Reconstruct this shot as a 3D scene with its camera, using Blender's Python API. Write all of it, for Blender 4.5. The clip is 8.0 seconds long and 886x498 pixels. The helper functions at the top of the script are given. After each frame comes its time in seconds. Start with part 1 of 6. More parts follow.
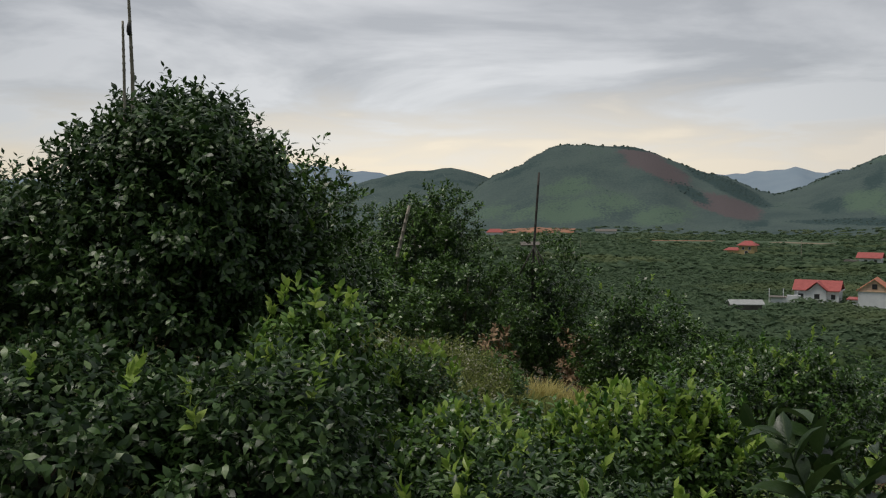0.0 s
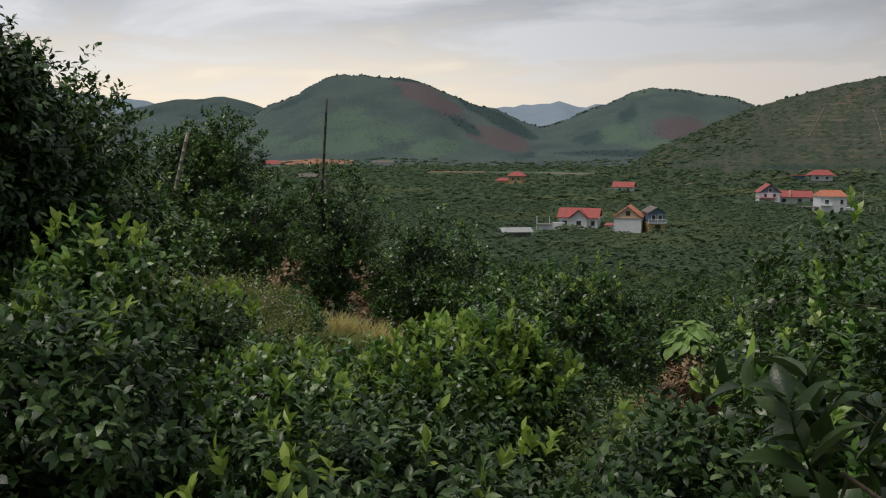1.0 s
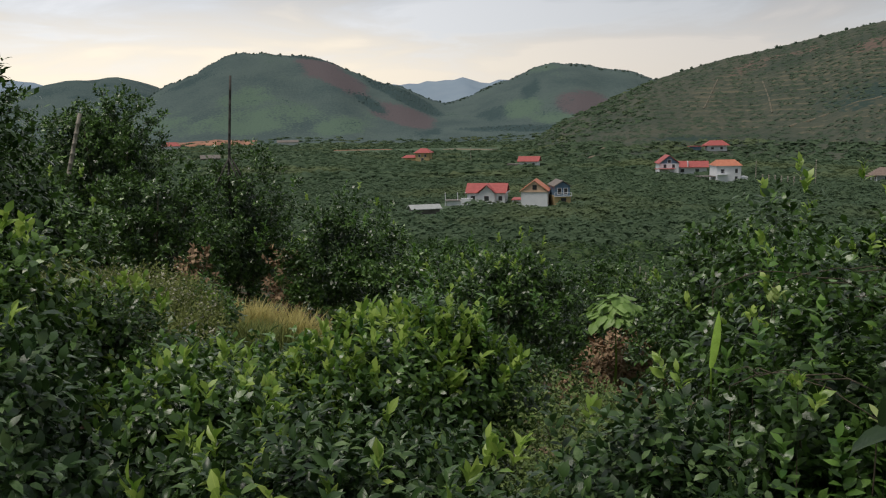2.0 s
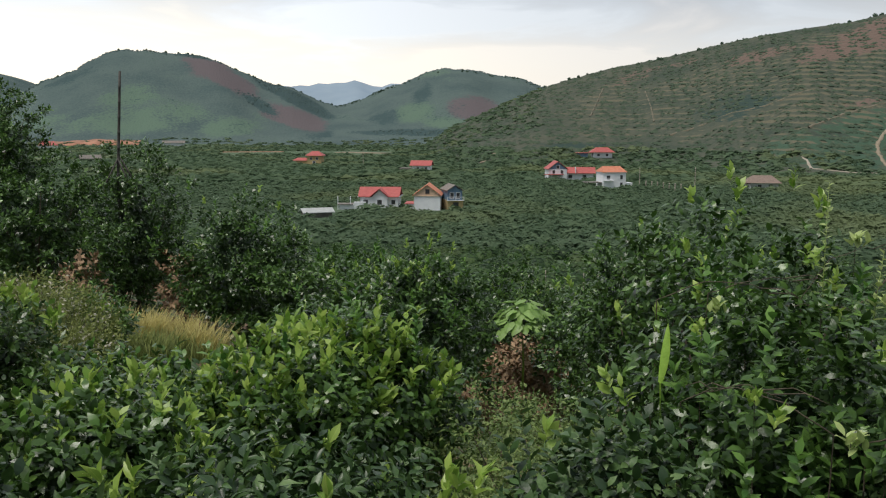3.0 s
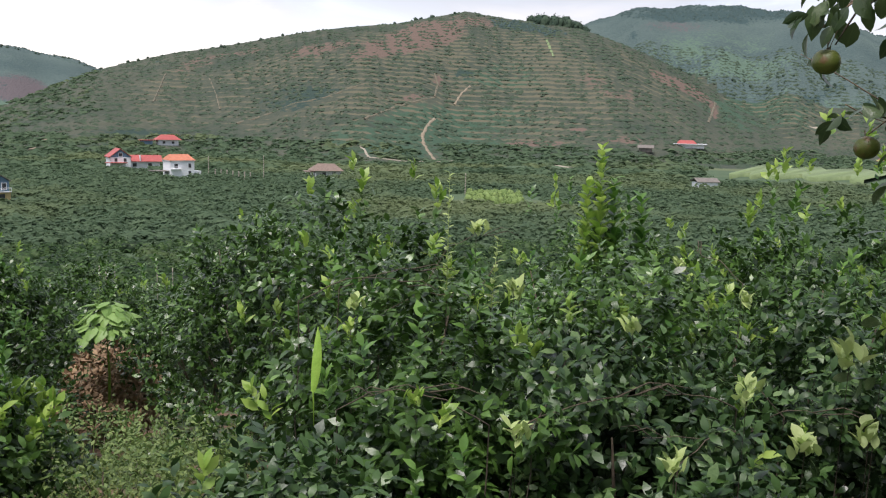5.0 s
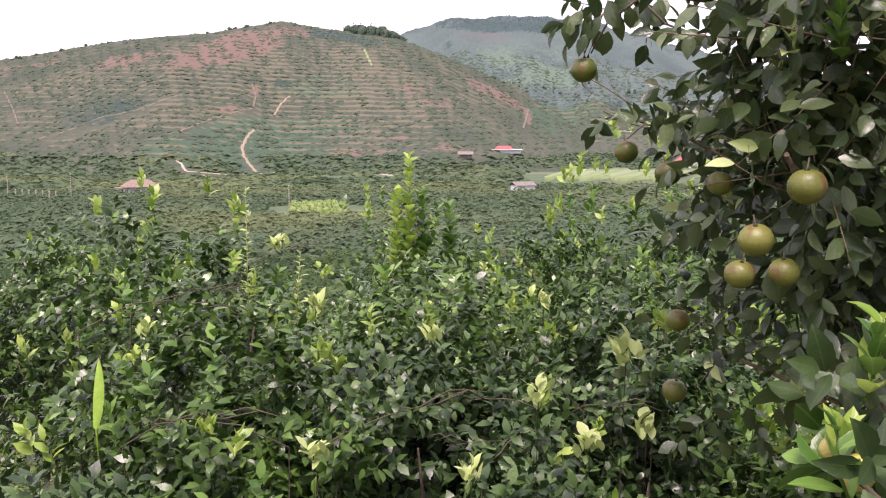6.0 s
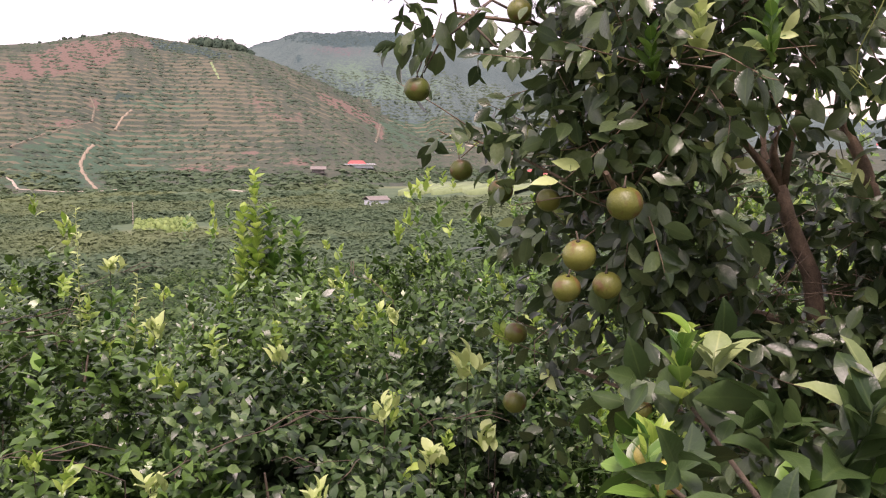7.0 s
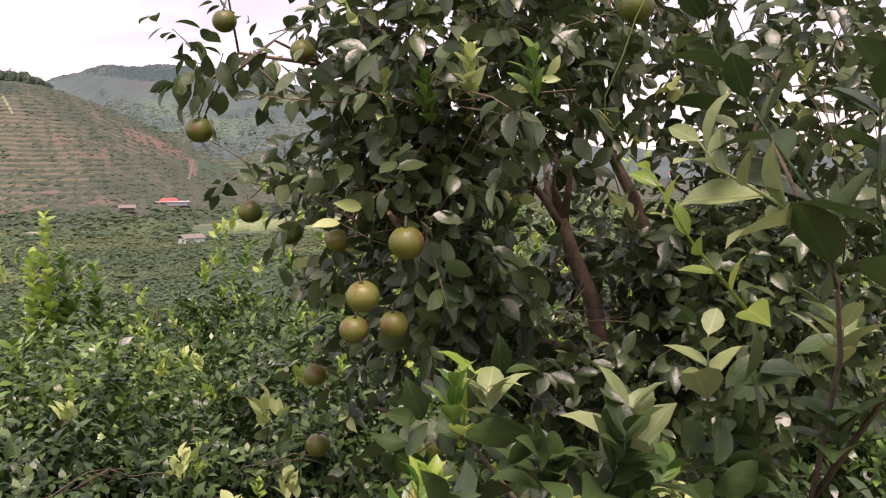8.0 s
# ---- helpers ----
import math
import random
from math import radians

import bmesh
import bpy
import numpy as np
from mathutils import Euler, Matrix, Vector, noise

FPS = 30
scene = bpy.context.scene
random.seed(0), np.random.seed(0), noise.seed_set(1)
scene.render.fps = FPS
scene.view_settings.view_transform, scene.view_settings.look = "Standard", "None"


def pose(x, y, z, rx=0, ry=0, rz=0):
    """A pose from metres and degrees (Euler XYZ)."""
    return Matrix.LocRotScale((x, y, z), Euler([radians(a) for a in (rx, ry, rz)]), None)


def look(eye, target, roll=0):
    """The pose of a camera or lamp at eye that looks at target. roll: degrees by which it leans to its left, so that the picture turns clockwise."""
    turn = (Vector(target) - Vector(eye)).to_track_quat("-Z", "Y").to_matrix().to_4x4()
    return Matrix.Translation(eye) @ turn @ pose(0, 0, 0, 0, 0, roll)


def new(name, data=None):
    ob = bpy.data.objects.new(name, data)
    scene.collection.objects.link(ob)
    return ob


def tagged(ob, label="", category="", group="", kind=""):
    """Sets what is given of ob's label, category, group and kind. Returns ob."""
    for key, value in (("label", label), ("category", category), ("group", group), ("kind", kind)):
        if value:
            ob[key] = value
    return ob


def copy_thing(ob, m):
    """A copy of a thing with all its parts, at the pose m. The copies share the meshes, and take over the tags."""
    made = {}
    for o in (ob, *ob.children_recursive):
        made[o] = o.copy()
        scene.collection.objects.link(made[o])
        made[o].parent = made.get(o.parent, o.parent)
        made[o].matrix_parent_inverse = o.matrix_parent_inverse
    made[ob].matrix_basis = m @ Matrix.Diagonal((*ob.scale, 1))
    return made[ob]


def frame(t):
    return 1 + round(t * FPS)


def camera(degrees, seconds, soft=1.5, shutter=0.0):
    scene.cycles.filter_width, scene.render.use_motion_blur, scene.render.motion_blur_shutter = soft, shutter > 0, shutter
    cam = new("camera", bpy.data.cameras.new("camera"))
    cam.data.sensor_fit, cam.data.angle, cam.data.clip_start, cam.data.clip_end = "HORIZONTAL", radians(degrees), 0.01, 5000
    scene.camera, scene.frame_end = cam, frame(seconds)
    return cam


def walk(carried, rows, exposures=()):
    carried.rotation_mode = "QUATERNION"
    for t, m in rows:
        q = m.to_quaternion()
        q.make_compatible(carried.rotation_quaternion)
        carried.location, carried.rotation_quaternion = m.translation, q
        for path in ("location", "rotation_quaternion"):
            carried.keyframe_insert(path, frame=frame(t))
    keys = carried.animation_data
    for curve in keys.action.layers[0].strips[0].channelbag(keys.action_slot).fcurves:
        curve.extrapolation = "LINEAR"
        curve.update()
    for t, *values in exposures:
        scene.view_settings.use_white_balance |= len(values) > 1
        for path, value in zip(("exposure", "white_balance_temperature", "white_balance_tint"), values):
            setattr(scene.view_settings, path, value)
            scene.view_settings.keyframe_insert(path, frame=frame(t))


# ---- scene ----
cam = camera(53.97, 8.0, 1.2)
EYE, TILT = 1.6, -2.2
ROWS = [
    (0.0, -0.000, 0.000, 0.000, 0.001, 0.000, 0.000),
    (0.5, -0.076, 0.315, -0.038, -8.212, -2.912, -0.239),
    (1.0, -0.187, 0.592, -0.034, -14.507, -4.539, 0.406),
    (1.5, -0.190, 0.886, -0.018, -16.726, -4.961, 2.452),
    (2.0, -0.199, 1.159, -0.044, -20.637, -6.119, 1.725),
    (2.2, -0.229, 1.249, -0.050, -22.990, -6.577, 1.305),
    (3.3, -0.302, 1.675, -0.034, -28.173, -5.824, 0.843),
    (3.5, -0.280, 1.753, -0.021, -28.511, -5.795, 0.619),
    (4.0, -0.274, 1.920, -0.030, -34.235, -6.107, 0.276),
    (4.3, -0.298, 2.029, -0.029, -41.069, -6.528, 0.763),
    (4.5, -0.301, 2.107, -0.034, -45.882, -6.850, 0.742),
    (5.0, -0.245, 2.143, -0.031, -55.473, -7.120, 0.306),
    (5.2, -0.211, 2.119, -0.029, -58.442, -6.948, 0.148),
    (6.3, -0.073, 2.038, -0.026, -69.402, -6.752, 1.629),
    (6.5, -0.069, 2.039, -0.035, -70.987, -6.704, 1.117),
    (7.0, -0.070, 1.995, -0.015, -76.630, -6.079, 1.957),
    (7.5, -0.064, 1.948, -0.002, -83.105, -5.022, 2.418),
    (8.0, -0.041, 1.905, -0.000, -88.460, -4.388, 3.002),
]
EXPOSURES = [(0.0, -0.5, 6400, 11), (1.0, -0.46, 6400, 13), (2.2, -0.22, 6350, 12), (3.5, 0.22, 6150, 10), (4.5, 0.2, 6050, 12), (5.2, 0.92, 6150, 20), (6.3, 1.38, 6650, 40), (7.1, 1.2, 6800, 40), (8.0, 1.08, 7000, 40)]
walk(cam, [(t, pose(0, 0, EYE, TILT, 0, 0) @ pose(x, y, z, 90 + pitch, roll, yaw)) for t, x, y, z, yaw, pitch, roll in ROWS], EXPOSURES)

# ---- world and sun ----
SUN_BEARING, SUN_HEIGHT = -100.0, 68.0
world = bpy.data.worlds.new("sky")
scene.world = world
world.use_nodes = True
wt = world.node_tree
wt.nodes.clear()


def wnode(kind, **values):
    n = wt.nodes.new(kind)
    for k, v in values.items():
        n.inputs[k].default_value = v
    return n


def wmath(op, a, b):
    n = wt.nodes.new("ShaderNodeMath")
    n.operation = op
    for i, v in enumerate((a, b)):
        if isinstance(v, (int, float)):
            n.inputs[i].default_value = v
        else:
            wt.links.new(v, n.inputs[i])
    return n.outputs[0]


sky = wt.nodes.new("ShaderNodeTexSky")
sky.sky_type, sky.sun_disc = "NISHITA", False
sky.sun_elevation, sky.sun_rotation = radians(SUN_HEIGHT), radians(SUN_BEARING)
coord = wt.nodes.new("ShaderNodeTexCoord")
split = wt.nodes.new("ShaderNodeSeparateXYZ")
wt.links.new(coord.outputs["Generated"], split.inputs[0])
up = wmath("MAXIMUM", split.outputs[2], 0.0)
flat = wmath("ADD", up, 0.10)
join = wt.nodes.new("ShaderNodeCombineXYZ")
wt.links.new(wmath("DIVIDE", split.outputs[0], flat), join.inputs[0])
wt.links.new(wmath("DIVIDE", split.outputs[1], flat), join.inputs[1])
clouds = wnode("ShaderNodeTexNoise", Scale=0.75, Detail=6.0, Roughness=0.55, Distortion=0.5)
wt.links.new(join.outputs[0], clouds.inputs["Vector"])
cloud_ramp = wt.nodes.new("ShaderNodeValToRGB")
cr = cloud_ramp.color_ramp
cr.elements[0].position, cr.elements[0].color = 0.42, (0.53, 0.527, 0.518, 1)
cr.elements[1].position, cr.elements[1].color = 0.58, (0.80, 0.79, 0.768, 1)
wt.links.new(clouds.outputs["Fac"], cloud_ramp.inputs[0])
# the clear, warm strip above the hills, ragged at its upper edge
edge = wmath("ADD", up, wmath("MULTIPLY", wmath("SUBTRACT", clouds.outputs["Fac"], 0.5), 0.24))
strip = wt.nodes.new("ShaderNodeValToRGB")
st = strip.color_ramp
st.elements[0].position, st.elements[0].color = 0.055, (1, 1, 1, 1)
st.elements[1].position, st.elements[1].color = 0.135, (0, 0, 0, 1)
wt.links.new(edge, strip.inputs[0])
warm = wt.nodes.new("ShaderNodeMix")
warm.data_type = "RGBA"
# creamy over the round hill, paler and pinker towards the east
tint = wt.nodes.new("ShaderNodeMix")
tint.data_type = "RGBA"
tint.inputs["A"].default_value = (1.0, 0.865, 0.665, 1)
tint.inputs["B"].default_value = (0.96, 0.86, 0.75, 1)
eastward = wt.nodes.new("ShaderNodeMapRange")
eastward.inputs["From Min"].default_value, eastward.inputs["From Max"].default_value = 0.22, 0.62
wt.links.new(split.outputs[0], eastward.inputs["Value"])
wt.links.new(eastward.outputs["Result"], tint.inputs["Factor"])
wt.links.new(tint.outputs["Result"], warm.inputs["B"])
wt.links.new(strip.outputs[0], warm.inputs["Factor"])
wt.links.new(cloud_ramp.outputs[0], warm.inputs["A"])
bg_sky = wnode("ShaderNodeBackground", Strength=0.03)
wt.links.new(sky.outputs[0], bg_sky.inputs["Color"])
bg_cloud = wnode("ShaderNodeBackground", Strength=0.68)
# the cloud is brighter towards the evening light
ahead = wmath("POWER", wmath("MAXIMUM", split.outputs[1], 0.0), 6.0)
glow = wmath("ADD", wmath("MULTIPLY", ahead, 0.54), wmath("MULTIPLY", wmath("MINIMUM", split.outputs[1], 0.0), 0.36))
wt.links.new(wmath("ADD", glow, 0.63), bg_cloud.inputs["Strength"])
wt.links.new(warm.outputs["Result"], bg_cloud.inputs["Color"])
both = wt.nodes.new("ShaderNodeAddShader")
wt.links.new(bg_sky.outputs[0], both.inputs[0])
wt.links.new(bg_cloud.outputs[0], both.inputs[1])
wout = wt.nodes.new("ShaderNodeOutputWorld")
wt.links.new(both.outputs[0], wout.inputs[0])

sun = new("sun", bpy.data.lights.new("sun", "SUN"))
sun.data.energy, sun.data.angle, sun.data.color = 2.4, radians(26), (1.0, 0.93, 0.82)
sb, sh = radians(SUN_BEARING), radians(SUN_HEIGHT)
sun.matrix_world = look((math.sin(sb) * math.cos(sh) * 50, math.cos(sb) * math.cos(sh) * 50, math.sin(sh) * 50), (0, 0, 0))


# ---- materials ----
def material(name, low, high, rough=0.8, scale=6.0, bump=0.3, detail=6.0, fine=6.0, island=0.0, through_light=0.0, object_random=0.0, spec=0.5,
             stain=None, stain_scale=1.0, stain_at=0.55, covers=(), pale=None, rib=False):
    """Two-tone noise colour with a fine second scale, relief, and as wanted: variation by piece, light that shines through, stains, bare soil."""
    m = bpy.data.materials.new(name)
    m.use_nodes = True
    t = m.node_tree
    n, link = t.nodes, t.links.new
    bsdf = n["Principled BSDF"]
    bsdf.inputs["Roughness"].default_value = rough
    bsdf.inputs["Specular IOR Level"].default_value = spec
    pos = n.new("ShaderNodeNewGeometry")
    a = n.new("ShaderNodeTexNoise")
    a.inputs["Scale"].default_value, a.inputs["Detail"].default_value = scale, detail
    b = n.new("ShaderNodeTexNoise")
    b.inputs["Scale"].default_value, b.inputs["Detail"].default_value = scale * fine, 3.0
    link(pos.outputs["Position"], a.inputs["Vector"])
    link(pos.outputs["Position"], b.inputs["Vector"])
    mixed = n.new("ShaderNodeMath")
    mixed.operation = "MULTIPLY_ADD"
    mixed.inputs[1].default_value = 0.4
    link(b.outputs["Fac"], mixed.inputs[0])
    half = n.new("ShaderNodeMath")
    half.operation = "MULTIPLY"
    half.inputs[1].default_value = 0.6
    link(a.outputs["Fac"], half.inputs[0])
    link(half.outputs[0], mixed.inputs[2])
    value = mixed.outputs[0]
    for amount, source in ((island, pos.outputs["Random Per Island"]), (object_random, None)):
        if amount:
            if source is None:
                source = n.new("ShaderNodeObjectInfo").outputs["Random"]
            w = n.new("ShaderNodeMix")
            w.inputs["Factor"].default_value = amount
            link(value, w.inputs["A"])
            link(source, w.inputs["B"])
            value = w.outputs["Result"]
    ramp = n.new("ShaderNodeValToRGB")
    e = ramp.color_ramp.elements
    e[0].position, e[0].color = (0.33, (*low, 1)) if not island else (0.12, (*low, 1))
    e[1].position, e[1].color = (0.67, (*high, 1)) if not island else (0.9, (*high, 1))
    # palest leaves; sky glints off glossy leaves are painted in with them
    if pale:
        e[1].position = 0.70
        k = ramp.color_ramp.elements.new(0.80)
        k.color = (*pale, 1)
    link(value, ramp.inputs[0])
    colour = ramp.outputs[0]
    if stain:
        s = n.new("ShaderNodeTexNoise")
        s.inputs["Scale"].default_value, s.inputs["Detail"].default_value = stain_scale, 5.0
        link(pos.outputs["Position"], s.inputs["Vector"])
        sr = n.new("ShaderNodeValToRGB")
        sr.color_ramp.elements[0].position, sr.color_ramp.elements[1].position = stain_at, stain_at + 0.12
        link(s.outputs["Fac"], sr.inputs[0])
        mx = n.new("ShaderNodeMix")
        mx.data_type = "RGBA"
        mx.inputs["B"].default_value = (*stain, 1)
        link(sr.outputs[0], mx.inputs["Factor"])
        link(colour, mx.inputs["A"])
        colour = mx.outputs["Result"]
    for name_of, tint, ragged in covers:
        # land cover by area, with a ragged edge
        at = n.new("ShaderNodeAttribute")
        at.attribute_name = name_of
        ad = n.new("ShaderNodeMath")
        ad.operation = "MULTIPLY_ADD"
        ad.inputs[1].default_value = ragged
        link(mixed.outputs[0], ad.inputs[0])
        link(at.outputs["Fac"], ad.inputs[2])
        br = n.new("ShaderNodeMapRange")
        br.interpolation_type = "SMOOTHSTEP"
        br.inputs["From Min"].default_value, br.inputs["From Max"].default_value = 0.40 + ragged * 0.5, 0.62 + ragged * 0.5
        link(ad.outputs[0], br.inputs["Value"])
        mx = n.new("ShaderNodeMix")
        mx.data_type = "RGBA"
        mx.inputs["B"].default_value = (*tint, 1)
        link(br.outputs["Result"], mx.inputs["Factor"])
        link(colour, mx.inputs["A"])
        colour = mx.outputs["Result"]
    height = mixed.outputs[0]
    if rib:
        # a paler midrib and side veins in low relief
        mid_at, along_at = n.new("ShaderNodeAttribute"), n.new("ShaderNodeAttribute")
        mid_at.attribute_name, along_at.attribute_name = "midrib", "lengthwise"
        line = n.new("ShaderNodeMapRange")
        line.inputs["From Min"].default_value, line.inputs["From Max"].default_value = 0.90, 1.0
        line.inputs["To Max"].default_value = 0.3
        link(mid_at.outputs["Fac"], line.inputs["Value"])
        mx = n.new("ShaderNodeMix")
        mx.data_type = "RGBA"
        mx.inputs["B"].default_value = (min(1, high[0] * 1.6), min(1, high[1] * 1.4), min(1, high[2] * 1.4), 1)
        link(line.outputs["Result"], mx.inputs["Factor"])
        link(colour, mx.inputs["A"])
        colour = mx.outputs["Result"]
        phase = n.new("ShaderNodeMath")
        phase.operation = "MULTIPLY_ADD"
        phase.inputs[1].default_value = 0.4
        link(mid_at.outputs["Fac"], phase.inputs[0])
        link(along_at.outputs["Fac"], phase.inputs[2])
        turns = n.new("ShaderNodeMath")
        turns.operation = "MULTIPLY"
        turns.inputs[1].default_value = 50.0
        link(phase.outputs[0], turns.inputs[0])
        wave = n.new("ShaderNodeMath")
        wave.operation = "SINE"
        link(turns.outputs[0], wave.inputs[0])
        sum_of = n.new("ShaderNodeMath")
        sum_of.operation = "MULTIPLY_ADD"
        sum_of.inputs[1].default_value = 0.014
        link(wave.outputs[0], sum_of.inputs[0])
        link(height, sum_of.inputs[2])
        height = sum_of.outputs[0]
    link(colour, bsdf.inputs["Base Color"])
    if bump:
        bp = n.new("ShaderNodeBump")
        bp.inputs["Strength"].default_value = bump
        bp.inputs["Distance"].default_value = 0.25 / scale
        link(height, bp.inputs["Height"])
        link(bp.outputs[0], bsdf.inputs["Normal"])
    if through_light:
        tr = n.new("ShaderNodeBsdfTranslucent")
        link(colour, tr.inputs["Color"])
        mix = n.new("ShaderNodeMixShader")
        mix.inputs[0].default_value = through_light
        link(bsdf.outputs[0], mix.inputs[1])
        link(tr.outputs[0], mix.inputs[2])
        link(mix.outputs[0], n["Material Output"].inputs["Surface"])
    return m


LEAF = material("citrus_leaf", (0.009, 0.03, 0.006), (0.084, 0.168, 0.031), rough=0.28, pale=(0.20, 0.34, 0.085), scale=16, bump=0.15, island=0.62, through_light=0.2, object_random=0.12, spec=0.5, rib=True)
# darker leaf for crown insides: their shade is put into the colour
LEAF_DARK = material("inner_shade_leaf", (0.012, 0.032, 0.011), (0.06, 0.105, 0.038), rough=0.28, scale=9, bump=0.15, island=0.75, through_light=0.15)
# darker copy of the citrus leaf; some bushes' shade is put into it
LEAF_TREE = material("darker_citrus_leaf", (0.008, 0.028, 0.009), (0.062, 0.125, 0.03), rough=0.36, pale=(0.15, 0.23, 0.085), scale=16, bump=0.15, island=0.62, through_light=0.16, spec=0.45, rib=True)
LEAF_BROAD = material("broad_citrus_leaf", (0.01, 0.032, 0.009), (0.072, 0.126, 0.037), rough=0.36, scale=26, bump=0.2, island=0.5, through_light=0.2, rib=True)
PALE_BROAD = material("pale_broad_leaf", (0.12, 0.185, 0.06), (0.34, 0.42, 0.18), rough=0.4, scale=26, bump=0.2, island=0.4, through_light=0.25, rib=True)
SHOOT = material("vigorous_shoot_leaf", (0.035, 0.11, 0.016), (0.19, 0.35, 0.065), rough=0.3, scale=9, bump=0.1, island=0.75, through_light=0.3, rib=True)
FLOWER = material("weed_flower", (0.42, 0.40, 0.29), (0.64, 0.62, 0.5), rough=0.8, scale=9, bump=0.0, island=0.6, through_light=0.2)
FLUSH = material("young_leaf", (0.17, 0.32, 0.04), (0.47, 0.61, 0.14), rough=0.36, scale=9, bump=0.1, island=0.7, through_light=0.4, rib=True)
BLADE = material("lime_green_blade", (0.28, 0.5, 0.06), (0.45, 0.68, 0.12), rough=0.4, scale=20, bump=0.1, through_light=0.35)
FAR_LEAF = material("orchard_foliage", (0.009, 0.03, 0.009), (0.058, 0.115, 0.031), rough=0.55, scale=1.6, bump=0.5, island=0.6, spec=0.3, pale=(0.12, 0.19, 0.06), through_light=0.3, stain=(0.075, 0.12, 0.035), stain_scale=0.06, stain_at=0.56)
FERN_GREEN = material("weed_fern", (0.06, 0.12, 0.026), (0.25, 0.33, 0.1), rough=0.6, scale=6, bump=0.0, island=0.7, through_light=0.3)
LIME_LEAF = material("young_orchard_foliage", (0.11, 0.18, 0.05), (0.25, 0.33, 0.11), rough=0.7, scale=1.5, bump=0.5, island=0.5, spec=0.2)
# lightened towards the slope's tone; distance haze is put into the colour
ROW_LEAF = material("hazed_terrace_foliage", (0.048, 0.08, 0.054), (0.098, 0.132, 0.082), rough=0.85, scale=0.02, bump=0.0, island=0.5, spec=0.2, through_light=0.25)
BARK = material("citrus_bark", (0.05, 0.042, 0.03), (0.14, 0.108, 0.075), rough=0.9, scale=30, bump=0.6)
BARK_LIGHT = material("tan_citrus_bark", (0.085, 0.065, 0.045), (0.26, 0.185, 0.12), rough=0.9, scale=30, bump=0.6)
# haze over the far valley is painted in: paler, flatter greens
MISTY_LEAF = material("hazed_distant_foliage", (0.05, 0.094, 0.058), (0.155, 0.218, 0.116), rough=0.8, scale=0.24, bump=0.0, island=0.26, spec=0.2, through_light=0.4, stain=(0.16, 0.205, 0.1), stain_scale=0.013, stain_at=0.52)
LEAF_OLD = material("dusty_old_leaf", (0.012, 0.034, 0.012), (0.084, 0.13, 0.046), rough=0.29, pale=(0.16, 0.205, 0.1), scale=24, bump=0.25, island=0.55, through_light=0.24, spec=0.6, rib=True)
PALE_FLUSH = material("pale_curled_leaf", (0.33, 0.44, 0.13), (0.56, 0.65, 0.28), rough=0.5, scale=16, bump=0.2, island=0.5, through_light=0.3)
# carries the same painted blue-grey haze as the wooded hills
HILL_LEAF = material("hazed_hill_crown", (0.05, 0.08, 0.08), (0.084, 0.12, 0.11), rough=0.95, scale=0.012, bump=0.0, island=0.3, spec=0.1)
WOODS = material("skyline_trees", (0.035, 0.06, 0.045), (0.07, 0.10, 0.065), rough=1.0, scale=0.05, bump=0.0, island=0.5, spec=0.1)
DRY = material("dry_grass", (0.36, 0.32, 0.1), (0.6, 0.54, 0.22), rough=0.9, scale=6, bump=0.0, island=0.6, through_light=0.3)
WEED = material("weed_grass", (0.075, 0.115, 0.028), (0.29, 0.33, 0.095), rough=0.8, scale=4, bump=0.0, island=0.7, through_light=0.3)
FERN = material("dead_fern", (0.15, 0.095, 0.055), (0.42, 0.29, 0.17), rough=0.9, scale=6, bump=0.0, island=0.7)
BAMBOO = material("weathered_bamboo", (0.22, 0.2, 0.165), (0.44, 0.4, 0.32), rough=0.8, scale=12, bump=0.3)
PEEL = material("green_orange_peel", (0.052, 0.083, 0.013), (0.172, 0.18, 0.034), rough=0.4, scale=22, bump=0.25, fine=14, object_random=0.3, stain=(0.15, 0.09, 0.032), stain_scale=26, stain_at=0.55)
SOIL = material("red_soil", (0.12, 0.075, 0.045), (0.24, 0.15, 0.09), rough=0.95, scale=1.3, bump=0.7, stain=(0.055, 0.085, 0.03), stain_scale=0.9, stain_at=0.40)
# base colour lightened to offset the shade between far crowns
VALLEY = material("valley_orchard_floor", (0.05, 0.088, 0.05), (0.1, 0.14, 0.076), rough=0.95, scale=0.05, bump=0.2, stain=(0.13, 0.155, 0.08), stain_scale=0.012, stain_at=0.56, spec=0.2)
# forest greens shifted to blue-grey: aerial haze is in the base colour
FOREST = material("hazed_hill_forest", (0.058, 0.09, 0.09), (0.114, 0.152, 0.138), rough=1.0, scale=0.012, bump=0.35, fine=26, spec=0.1,
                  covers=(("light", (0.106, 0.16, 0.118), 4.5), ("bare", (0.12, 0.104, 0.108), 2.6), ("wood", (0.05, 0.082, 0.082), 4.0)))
TERRACE = material("terraced_slope", (0.05, 0.068, 0.052), (0.1, 0.104, 0.076), rough=1.0, scale=0.02, bump=0.2, fine=12, spec=0.1,
                   covers=(("light", (0.056, 0.096, 0.064), 3.0), ("riser", (0.128, 0.122, 0.084), 1.3), ("bare", (0.148, 0.110, 0.09), 1.8), ("wood", (0.042, 0.066, 0.056), 3.0)))
# pale blue is the haze of distance, painted as the range's colour
DISTANT = material("hazed_distant_range", (0.22, 0.29, 0.36), (0.27, 0.34, 0.40), rough=1.0, scale=0.002, bump=0.0, spec=0.0)
FAINT_PATH = material("worn_earth", (0.115, 0.108, 0.074), (0.165, 0.145, 0.098), rough=0.95, scale=0.1, bump=0.3)
